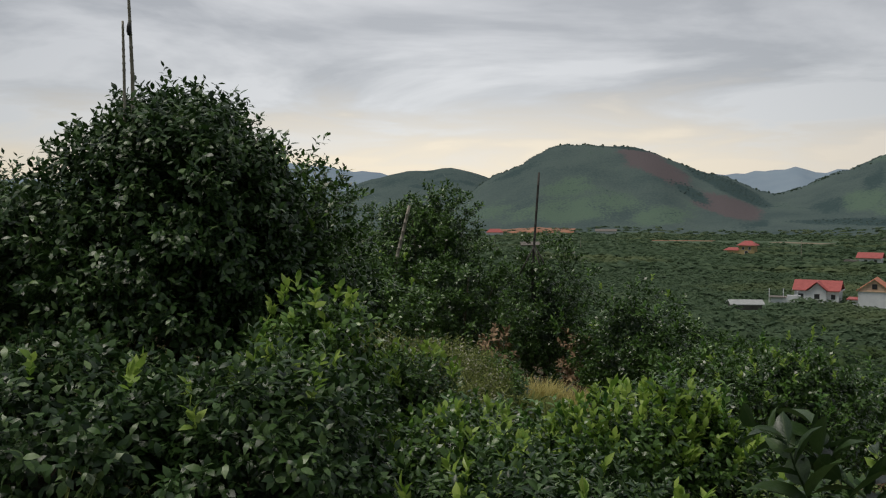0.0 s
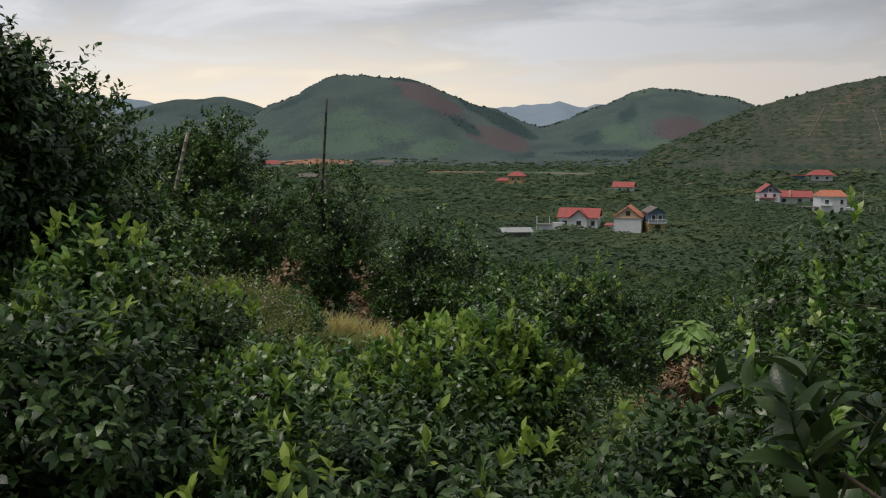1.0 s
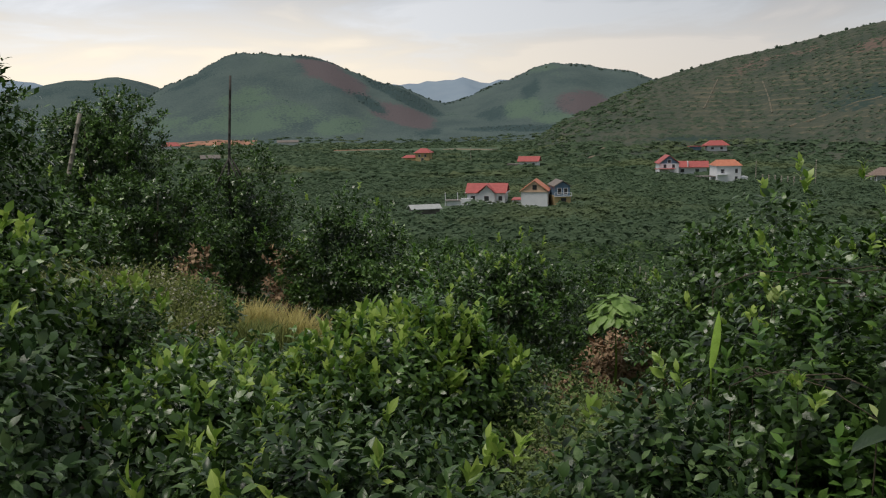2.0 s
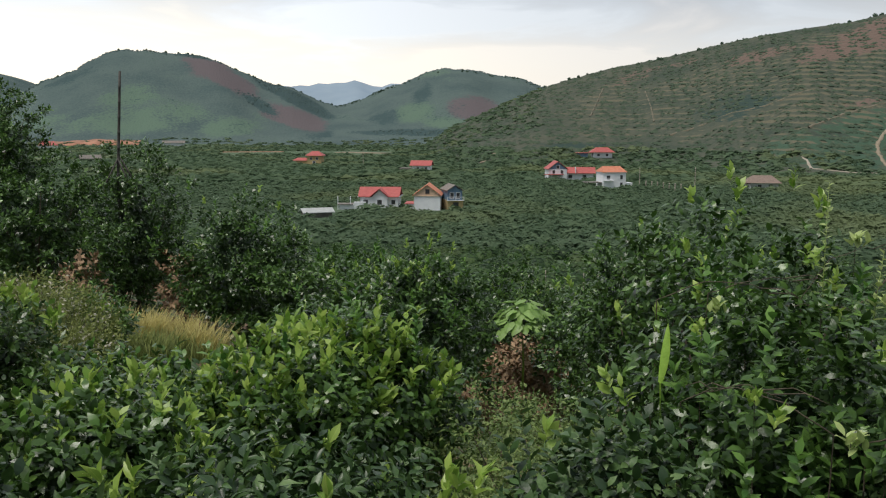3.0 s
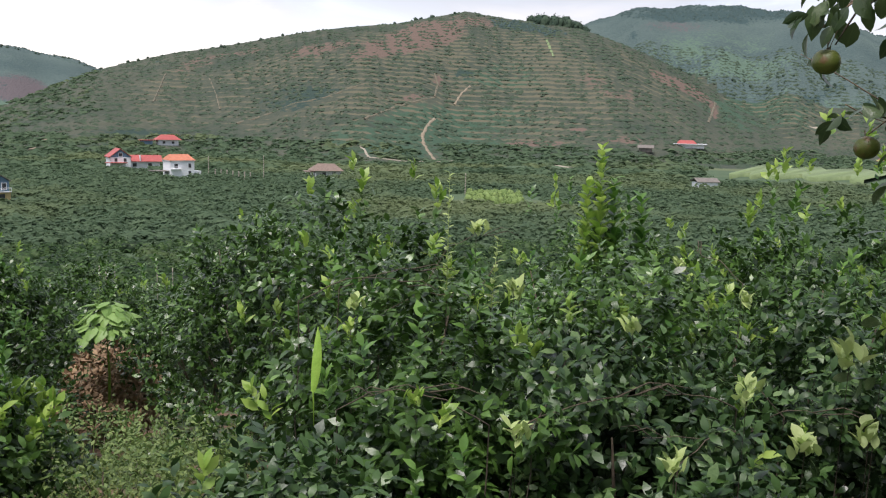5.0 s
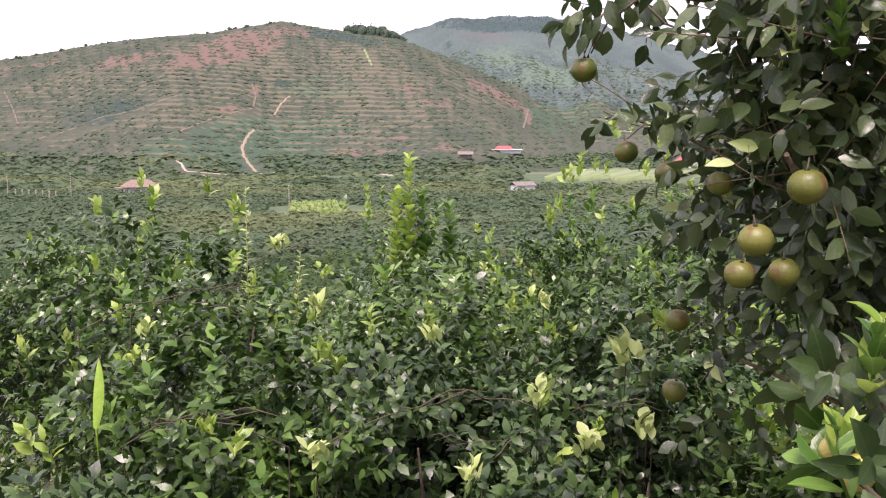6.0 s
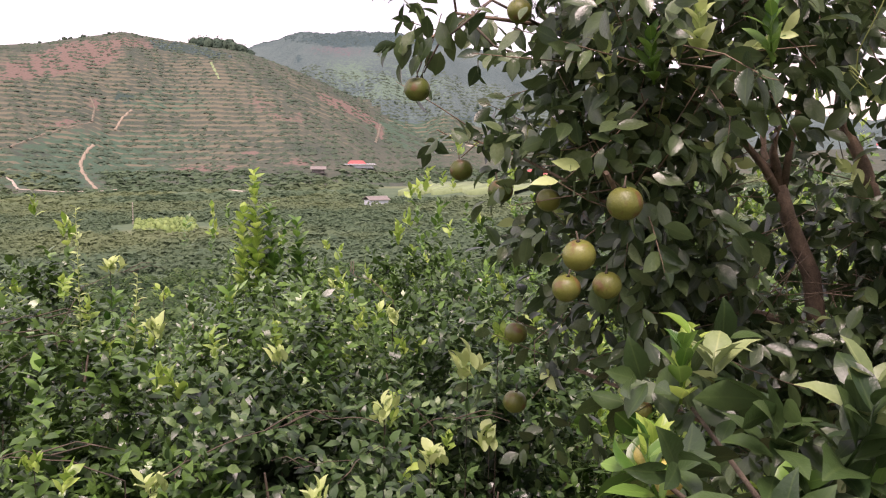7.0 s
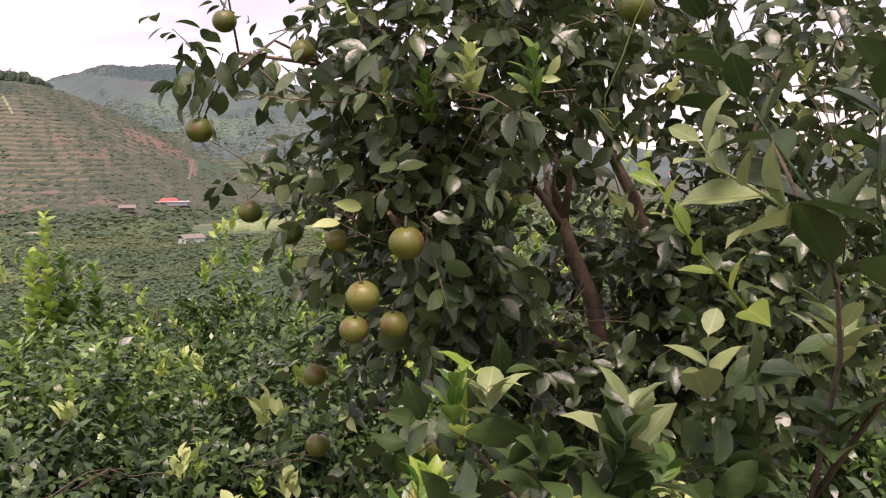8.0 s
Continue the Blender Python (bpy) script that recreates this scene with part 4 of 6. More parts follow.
h = site("white_box", "white_house", "two-storey white house with an orange hipped roof", 20)
boxes("wall", WHITE, h, (-4.0, 4.0, -3.6, 3.6, 0, 5.6))
hip_roof("roof", ORANGE_ROOF, h, 8.0, 7.2, 5.6, 1.9, 6.4, 0.4)
boxes("cornice", WHITE, h, (-4.25, 4.25, -3.85, 3.85, 5.35, 5.58))
window(h, 2.4, -3.6, 3.2, 0.9, 1.4)
window(h, -2.2, -3.6, 3.2, 1.2, 1.3)
window(h, 2.4, -3.6, 0.7, 0.9, 1.4)
boxes("balcony", WHITE, h, (-4.0, -0.6, -4.6, -3.603, 2.7, 2.9), (-4.0, -3.9, -4.6, -4.5, 2.9, 3.7), (-0.7, -0.6, -4.6, -4.5, 2.9, 3.7), (-3.9, -0.7, -4.6, -4.5, 3.6, 3.7))
boxes("lean_to", GREY_ROOF, h, (-9.4, -4.05, -2.5, 2.5, 2.0, 2.2), (-9.2, -9.0, -2.2, -2.0, 0, 2.0), (-7.4, -7.2, -2.2, -2.0, 0, 2.0))
boxes("side_shed", WHITE, h, (4.05, 7.0, -2, 2, 0, 1.9))

h = site("blue_gable", "blue_gabled_house", "white and pale blue gabled house with red roof", 10)
boxes("wall", WHITE, h, (-3.6, 3.6, -4.5, 4.5, 0, 4.6))
gable_wall("front_gable", BLUE, h, 7.2, -4.5, 4.6, 2.9)
gable_roof("roof", RED_ROOF, h, 7.2, 9, 4.5, 3.1, 0.5, False)
boxes("porch_roof", RED_ROOF, h, (-5.6, 2.0, -7.2, -4.53, 2.6, 2.8))
boxes("pillar", WHITE, h, (-5.4, -5.1, -7, -6.7, 0, 2.6))
boxes("pillar", WHITE, h, (1.4, 1.7, -7, -6.7, 0, 2.6))
window(h, 0, -4.5, 4.9, 1.2, 1.2)
window(h, -1.6, -4.5, 2.95, 1.0, 1.3)
window(h, 1.6, -4.5, 2.95, 1.0, 1.3)

h = site("red_wing", "red_roofed_house", "long low house wing with a red sheet roof", 4)
boxes("wall", WHITE, h, (-6, 6, -3, 3, 0, 2.9))
gable_roof("roof", RED_ROOF, h, 12.5, 7, 2.9, 2.2, 0.6)
boxes("ridge_trim", WHITE, h, (-1.2, -0.9, -4.1, 0.0, 3.1, 5.25))
window(h, -3, -3, 1.0, 1.4, 1.3)
window(h, 2.5, -3, 1.0, 1.4, 1.3)

h = site("slope_red", "hillside_house", "red-roofed house compound at the foot of the terraces", 12)
boxes("wall", WHITE, h, (-3, 8, -3, 3, 0, 3.2))
hip_roof("roof", RED_ROOF, h, 13, 8, 3.2, 2.8, 7, 0.5, 2.5)
boxes("annex", BLUE, h, (-12, -6, -2, 2, 0, 2.6))
boxes("annex_roof", RED_ROOF, h, (-13, -3.2, -2.8, 2.8, 2.7, 2.95))
window(h, 0, -3, 1.0, 1.4, 1.3)
window(h, 5, -3, 1.0, 1.4, 1.3)

h = site("ochre", "ochre_house", "ochre house with stepped red roofs in the valley", -14)
boxes("wall", YELLOW, h, (-1, 7.4, -4, 4, 0, 5.6))
hip_roof("roof", RED_ROOF, h, 9.4, 9, 5.6, 2.6, 4, 0.6, 3.2)
boxes("annex", YELLOW, h, (-8, -1.02, -3, 3, 0, 2.7))
hip_roof("annex_roof", RED_ROOF, h, 9, 7, 2.7, 1.6, 5, 0.3, -5.2)
window(h, 1.4, -4, 3.2, 1.2, 1.4)
window(h, 5, -4, 3.2, 1.2, 1.4)
window(h, 3.2, -4, 0.4, 1.6, 2.0)

h = site("red_low", "red_roofed_house", "low house with a broad red roof", -10)
boxes("wall", WHITE, h, (-2, 7, -3.5, 3.5, 0, 2.9))
gable_roof("roof", RED_ROOF, h, 10, 8, 2.9, 2.4, 0.5, True, 0.16, 2.4)
boxes("annex", GREY_ROOF, h, (-8.5, -2.02, -2.5, 2.5, 0, 1.8))
window(h, 1, -3.5, 1.0, 1.2, 1.2)
window(h, 5, -3.5, 1.0, 1.2, 1.2)

h = site("grey", "hip_roofed_house", "open-fronted house with a weathered brown hipped roof", 8)
boxes("wall", WHITE, h, (-3, 6, -2.5, 3.5, 0, 2.6))
hip_roof("roof", BROWN_ROOF, h, 11, 8.5, 2.6, 2.4, 6, 0.4, 1.0)
boxes("veranda_roof", BROWN_ROOF, h, (-7, -3.2, -4.5, 2, 2.2, 2.4))
for px in (-6.8, -5.0, -3.4):
    boxes("pillar", WHITE, h, (px, px + 0.25, -4.3, -4.05, 0, 2.2))
window(h, 0, -2.5, 0.8, 1.2, 1.2)
window(h, 3.5, -2.5, 0.8, 1.2, 1.2)

h = site("long_east", "long_house", "long white building with a red upper roof", 5)
boxes("wall", WHITE, h, (-9, 9, -4, 4, 0, 2.3))
boxes("lower_roof", WHITE, h, (-10.5, 10.5, -6, 4.6, 2.3, 2.6))
hip_roof("roof", RED_ROOF, h, 11, 7, 2.65, 2.0, 8, 0.3, -1)
h = site("shed_east", "field_shed", "small grey field shed", 0)
boxes("wall", GREY_ROOF, h, (-3.5, 3.5, -2.5, 2.5, 0, 2.2))
gable_roof("roof", GREY_ROOF, h, 8, 6, 2.2, 1.6, 0.5)
h = site("grey_east", "farm_shed", "grey-roofed farm shed among orchard trees", 25)
boxes("wall", WHITE, h, (-3.4, 3.4, -2.5, 2.5, 0, 1.9))
gable_roof("roof", GREY_ROOF, h, 7, 5, 1.9, 1.2, 0.5)
h = site("long_far", "long_shed", "long pale-roofed shed far across the valley", 0)
boxes("wall", WHITE, h, (-11, 11, -4, 4, 0, 3.5))
gable_roof("roof", GREY_ROOF, h, 23, 9, 3.5, 2.5, 0.6)
h = site("low_far", "low_shed", "low grey shed in the valley", 5)
boxes("wall", GREY_ROOF, h, (-6, 6, -3, 3, 0, 2.4))
gable_roof("roof", GREY_ROOF, h, 12, 7, 2.4, 2.2, 0.4)
h = site("red_far", "far_house", "far house with a red roof", 0)
boxes("wall", WHITE, h, (-9, 9, -4, 4, 0, 4))
hip_roof("roof", RED_ROOF, h, 18, 9, 4, 4, 10, 0.6)
h = site("red_hidden", "red_roofed_house", "red-roofed house beyond the orange tree", 0)
boxes("wall", WHITE, h, (-7, 7, -4, 4, 0, 3.6))
hip_roof("roof", RED_ROOF, h, 15, 9, 3.6, 3.2, 8, 0.6)

h = site("red_slope", "hillside_house", "far house with a broad red roof on the slope", 0)
boxes("wall", WHITE, h, (-7, 7, -4, 4, 0, 3.4))
hip_roof("roof", RED_ROOF, h, 16, 9, 3.4, 3.6, 9, 0.6)
h = site("red_slope_low", "hillside_house", "small far house with a red roof on the slope", 0)
boxes("wall", WHITE, h, (-3.5, 3.5, -3, 3, 0, 2.6))
gable_roof("roof", RED_ROOF, h, 7, 6, 2.6, 2.0, 0.5)


# ---- orchard trees ----
def tree(name, x, y, top, radius, seed, label, leaves=4200, size=0.085, form=4, mat=None, flush=0, flush_up=0.3, group="", skirt=0.25, trunk_r=0.05, hollow=0.5, shoot=0.14, bunch=9, core_share=5, shoots=0):
    """A citrus tree: a short trunk with limbs, a lobed crown of leafy twigs and, on top, upright young shoots."""
    rng = np.random.default_rng(seed)
    z = gz(x, y)
    tall = top - z
    low = min(0.12 * tall, skirt)
    half = (tall - low) / 2
    ob = thing(name, x, y, z, label, "tree", group)
    per = 7
    d, reach = lobed(rng, leaves // (per * bunch))
    if bunch < 9:
        reach = np.minimum(reach, np.quantile(reach, 0.88))
    mid_z = low + half
    depth = 1 - (1 - hollow) * rng.uniform(0, 1, len(d)) ** 1.4
    broad = np.where(d[:, 2] < 0, np.maximum(np.hypot(d[:, 0], d[:, 1]), 0.55) ** -0.75, 1.0)[:, None] * (1, 1, 0) + (0, 0, 1)
    ends = d * broad * (reach * depth)[:, None] * (radius, radius, half) * 0.86 + (0, 0, mid_z)
    ways = np.repeat(d, bunch, 0) * (0.9, 0.9, 0.6) + (0, 0, 0.4) + rng.normal(0, 0.5, (len(d) * bunch, 3))
    tips = np.repeat(ends, bunch, 0) + unit(ways) * rng.uniform(0.0, 0.22, (len(ways), 1)) * (1 + size)
    at, along, face, k = grow(rng, tips, ways, per, shoot, size, 1.15, 58, 0.5)
    if shoots:
        # long upright shoots that break the outline
        ds, rs = lobed(np.random.default_rng(seed), 700)
        pick = rng.choice(np.where(ds[:, 2] > 0.1)[0], shoots, replace=False)
        st = ds[pick] * rs[pick][:, None] * (radius, radius, half) * 0.86 + (0, 0, mid_z)
        more = grow(rng, st, ds[pick] * 0.35 + (0, 0, 1.0) + rng.normal(0, 0.18, st.shape), 17, 0.34, size * 1.05, 0.5, 50)
        under("new_growth", leaf_cloud("new_growth", *more, form, mat if mat is LEAF_TREE else SHOOT), ob, "upright leafy shoots", kind="stuff")
    under("crown", leaf_cloud("crown", at, along, face, k, form, mat or LEAF), ob, kind="stuff")
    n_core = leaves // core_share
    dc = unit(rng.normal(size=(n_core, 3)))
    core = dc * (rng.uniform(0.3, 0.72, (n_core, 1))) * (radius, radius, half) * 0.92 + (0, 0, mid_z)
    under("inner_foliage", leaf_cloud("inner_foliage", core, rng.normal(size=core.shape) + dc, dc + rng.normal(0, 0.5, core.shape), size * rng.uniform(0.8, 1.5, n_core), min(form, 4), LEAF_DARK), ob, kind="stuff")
    bm = bmesh.new()
    fork = Vector((rng.normal(0, 0.05), rng.normal(0, 0.05), low + 0.25 * half))
    tube(bm, [(0, 0, -0.15), (0.02, 0.01, low * 0.6), fork], [trunk_r * 1.3, trunk_r * 1.1, trunk_r])
    for i in range(6):
        a = i * 1.05 + rng.uniform(0, 0.6)
        tip = Vector((math.cos(a) * radius * 0.62, math.sin(a) * radius * 0.62, mid_z + half * rng.uniform(-0.1, 0.6)))
        b = fork.lerp(tip, 0.5) + Vector((0, 0, -0.08 * half)) + Vector(rng.normal(0, 0.05, 3))
        tube(bm, [fork, b, tip], [trunk_r * 0.6, trunk_r * 0.32, trunk_r * 0.1], 6)
    part("trunk", bm, BARK, ob)
    if flush:
        d, reach = lobed(np.random.default_rng(seed), 900)
        if bunch < 9:
            reach = np.minimum(reach, np.quantile(reach, 0.88)) * 0.88
        pick = np.where(d[:, 2] > flush_up)[0]
        pick = rng.choice(pick, min(flush, len(pick)), replace=False)
        tips = d[pick] * (reach[pick])[:, None] * (radius, radius, half) * 0.99 + (0, 0, mid_z + 0.05)
        ways = d[pick] * 0.4 + (0, 0, 1.0) + rng.normal(0, 0.15, (len(pick), 3))
        at, along, face, k = grow(rng, tips, ways, 8, 0.13, 0.09, 0.2, 30)
        under("flush_growth", leaf_cloud("flush_growth", at, along, face, k, max(form, 4), FLUSH), ob, "bright yellow-green young shoots", kind="stuff")
    return ob


DARK_TREE = "dense dark green citrus tree on the hillside"
SLOPE_TREE = "leafy green citrus tree with lighter new tips"
BUSH = "citrus bush with glossy leaves and pale young shoots"
NEAR = [
    # x, y, top, radius, leaves, flush, label
    (-2.36, 7.6, 3.1, 1.2, 33000, 0, "tall dark citrus tree with two bamboo props"),
    (-1.65, 8.2, 2.25, 0.85, 16000, 6, DARK_TREE),
    (-3.9, 7.4, 2.1, 1.1, 14000, 0, DARK_TREE),
    (-5.6, 10.4, 2.3, 1.3, 4500, 0, DARK_TREE),
    (-1.9, 10.4, 2.3, 0.95, 12000, 30, DARK_TREE),
    (-3.2, 11.5, 2.1, 1.2, 4500, 0, DARK_TREE),
    (-0.5, 22.0, 2.66, 1.8, 20000, 0, "round dark citrus tree beside a leaning bamboo pole"),
    (-2.1, 19.4, 1.1, 1.2, 7000, 0, DARK_TREE),
    (2.4, 20.9, 0.85, 1.2, 8000, 0, "citrus tree with a tall bamboo prop"),
    (3.69, 17.25, 0.25, 1.10, 6000, 4, SLOPE_TREE),
    (5.42, 13.44, -0.30, 1.15, 6500, 26, SLOPE_TREE),
    (4.99, 15.79, -0.66, 1.20, 6000, 12, SLOPE_TREE),
    (10.32, 17.52, -1.85, 1.40, 5500, 12, SLOPE_TREE),
    (5.32, 19.91, -0.65, 1.20, 5000, 4, SLOPE_TREE),
    (8.86, 17.26, -1.32, 1.30, 5000, 8, SLOPE_TREE),
    (-1.5, 14.6, 1.0, 1.2, 6000, 6, DARK_TREE),
    (0.5, 18.8, 0.9, 1.2, 5000, 0, DARK_TREE),
    (-1.05, 4.95, 0.62, 0.72, 8000, 9, BUSH),
    (-2.15, 4.9, 0.72, 0.9, 9000, 5, BUSH),
    (0.5, 4.6, 0.05, 0.85, 9000, 34, BUSH),
    (0.1, 6.1, 0.02, 0.62, 7500, 44, BUSH),
    (-1.0, 6.4, 0.9, 0.5, 6500, 40, BUSH),
    (1.38, 6.75, 0.02, 0.66, 9000, 115, BUSH),
    (1.93, 6.9, 0.04, 0.55, 8000, 85, BUSH),
    (0.45, 8.2, -0.42, 0.8, 6500, 34, BUSH),
    (2.9, 9.6, -0.45, 1.1, 6000, 7, BUSH),
    (3.4, 3.0, -0.2, 0.6, 6000, 4, BUSH),
    (2.35, 3.35, -0.2, 0.5, 5000, 30, BUSH),
    (3.45, 4.75, 0.40, 0.85, 9500, 7, BUSH),
    (4.7, 6.0, 0.78, 1.0, 9500, 26, BUSH),
    (4.25, 3.9, 0.35, 0.85, 9500, 6, BUSH),
    (5.6, 4.6, 0.5, 0.95, 8500, 14, BUSH),
    (5.4, 3.0, 0.40, 0.9, 8500, 12, BUSH),
    (7.3, 5.4, 0.88, 1.2, 8500, 7, BUSH),
    (7.0, 3.5, 1.0, 1.1, 7000, 26, BUSH),
    (7.2, 9.9, 0.62, 1.3, 6500, 5, BUSH),
    (9.2, 13.2, -0.5, 1.5, 5000, 4, BUSH),
    (9.2, 6.6, 0.55, 1.4, 6000, 6, BUSH),
    (9.0, 3.6, 1.05, 1.4, 6000, 26, BUSH),
    (8.2, 2.3, 1.1, 1.2, 5000, 26, BUSH),
    (5.1, -0.1, 0.8, 0.9, 5000, 55, BUSH),
    (4.9, 1.6, 0.35, 0.8, 5500, 55, BUSH),
    (6.6, 1.2, 1.25, 1.2, 6500, 55, BUSH),
    (8.5, 0.6, 1.4, 1.4, 5000, 55, BUSH),
    (6.2, -1.2, 1.3, 1.3, 5000, 55, BUSH),
    (2.0, 4.35, 0.06, 0.46, 6000, 3, BUSH),
    (0.64, 12.2, -0.62, 0.42, 2600, 4, SLOPE_TREE),
    (-0.45, 12.0, -0.5, 0.38, 2200, 6, SLOPE_TREE),
    (-0.42, 9.2, 0.0, 0.5, 5000, 30, SLOPE_TREE),
]
for i, (x, y, top, rad, n, fl, label) in enumerate(NEAR):
    d0 = math.hypot(x, y - 1.5)
    dark = label not in (BUSH, SLOPE_TREE)
    size = 0.100 if d0 > 11 else 0.078 if dark else 0.086 if x > 2.4 else 0.075
    form = 8 if d0 < 3.4 and not dark else 4 if d0 < 6.9 else 2
    n = int(n * (1.9 if d0 > 11 else 1.1 if dark else 1.0))
    tree("citrus_tree", x, y, top, rad, 100 + i, label, n, size, form, LEAF_TREE if (dark and x < -1.9 and d0 < 11) or (x < 2.4 and y < 5.5) or (2.9 < x < 6 and 2.5 < y < 4.2) else LEAF, fl, group="citrus trees on the slope", bunch=5 if dark and d0 < 11 else 11, core_share=6 if dark else 9, shoots=0 if dark else 10 if fl < 15 else 22 if x > 2.4 else 12)


def orchard():
    """The rest of the near orchard: alike trees in rows down the slope, from four patterns."""
    rng = np.random.default_rng(77)
    spots = rows_of(rng, 9.5, 47, 3.6, 3.1, 0.45)
    spots = clear_of(spots, [(x, y, rad + 1.0) for x, y, top, rad, n, fl, label in NEAR])
    # the open grassy strip between the bushes, and the gap beside the dead fern
    spots = clear_of(spots, [(0.2, 11.6, 1.8), (1.9, 15.6, 1.7), (3.2, 19.0, 1.4), (6.3, 11.6, 1.8), (8.2, 14.4, 1.8), (1.5, 12.5, 1.6), (4.6, 8.6, 1.3)])
    patterns = []
    for k in range(4):
        p = tree("citrus_tree", *spots[k], gz(*spots[k]) + 2.1, 1.55, 300 + k, "dark green citrus tree in the orchard rows", 710, 0.24, 2, LEAF if k % 2 else LEAF_TREE, 8, 0.3, "orchard rows", shoot=0.2, core_share=8)
        patterns.append(p)
    for i, (x, y) in enumerate(spots[4:300]):
        s = rng.uniform(0.85, 1.25)
        c = copy_thing(patterns[i % 4], pose(x, y, gz(x, y), 0, 0, rng.uniform(0, 360)))
        c.scale = (s, s, s * rng.uniform(0.85, 1.1))


orchard()


# ---- the fruiting orange tree beside the path ----
def lobes_tree(name, x, y, label, lobes, limbs, seed, size, mat, flush_mat=None, flush=0, per=7, shoot=0.17, upright=0.6, twigs=True, droop=0.0, spread=55, thick=1.0, sight_gaps=()):
    """A tree given by its limbs and by the leafy masses at their ends: centre, reach and number of twigs of each."""
    rng = np.random.default_rng(seed)
    z = gz(x, y)
    ob = thing(name, x, y, z, label, "tree")
    base = np.array((x, y, z))
    tips, ways = [], []
    bm = bmesh.new()
    for pts, r0, r1 in limbs:
        k = len(pts)
        tube(bm, [Vector(p) - Vector(base) for p in pts], [r0 + (r1 - r0) * i / (k - 1) for i in range(k)], 8)
    for c, reach, n in lobes:
        n = int(n * thick)
        d = unit(rng.normal(size=(n, 3)))
        p = np.array(c) - base + d * reach * (rng.uniform(0.25, 1.0, (n, 1)) ** 0.6)
        w = d + (0, 0, 0.35 - droop) + rng.normal(0, 0.3, d.shape)
        tips.append(p)
        ways.append(w)
        if twigs:
            core = Vector(c) - Vector(base)
            for q, s in zip(p[::4], w[::4]):
                q, s = Vector(q), Vector(s).normalized()
                back = q - s * 0.10 + (core - q) * 0.25
                tube(bm, [back, q, q + s * shoot], [0.0022, 0.0018, 0.001], 4)
    tips, ways = np.concatenate(tips), np.concatenate(ways)
    # small masses get no new growth, which hid fruit from the camera
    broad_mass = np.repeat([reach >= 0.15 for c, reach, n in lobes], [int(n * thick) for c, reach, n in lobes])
    young = (rng.uniform(size=len(tips)) < flush) & (broad_mass | (not sight_gaps))
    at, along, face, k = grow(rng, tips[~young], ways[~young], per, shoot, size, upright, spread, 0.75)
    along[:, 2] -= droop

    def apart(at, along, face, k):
        """Leaves outside the gaps that open the camera's sight of fruit and fork."""
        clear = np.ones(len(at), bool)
        for fx, fy, fz, fr in sight_gaps:
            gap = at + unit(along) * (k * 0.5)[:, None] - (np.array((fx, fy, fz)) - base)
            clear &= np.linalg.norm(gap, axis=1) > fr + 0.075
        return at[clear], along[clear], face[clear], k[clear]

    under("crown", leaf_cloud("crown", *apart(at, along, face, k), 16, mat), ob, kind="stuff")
    if young.any():
        at, along, face, k = grow(rng, tips[young], ways[young] + (0, 0, 0.6), 7, shoot * 0.7, size * 0.85, 0.2, 42)
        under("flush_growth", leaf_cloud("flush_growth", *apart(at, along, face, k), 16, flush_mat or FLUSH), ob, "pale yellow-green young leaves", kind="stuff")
    part("trunk", bm, BARK_LIGHT if twigs else BARK, ob)
    return ob


OX, OY = 3.12, 1.35
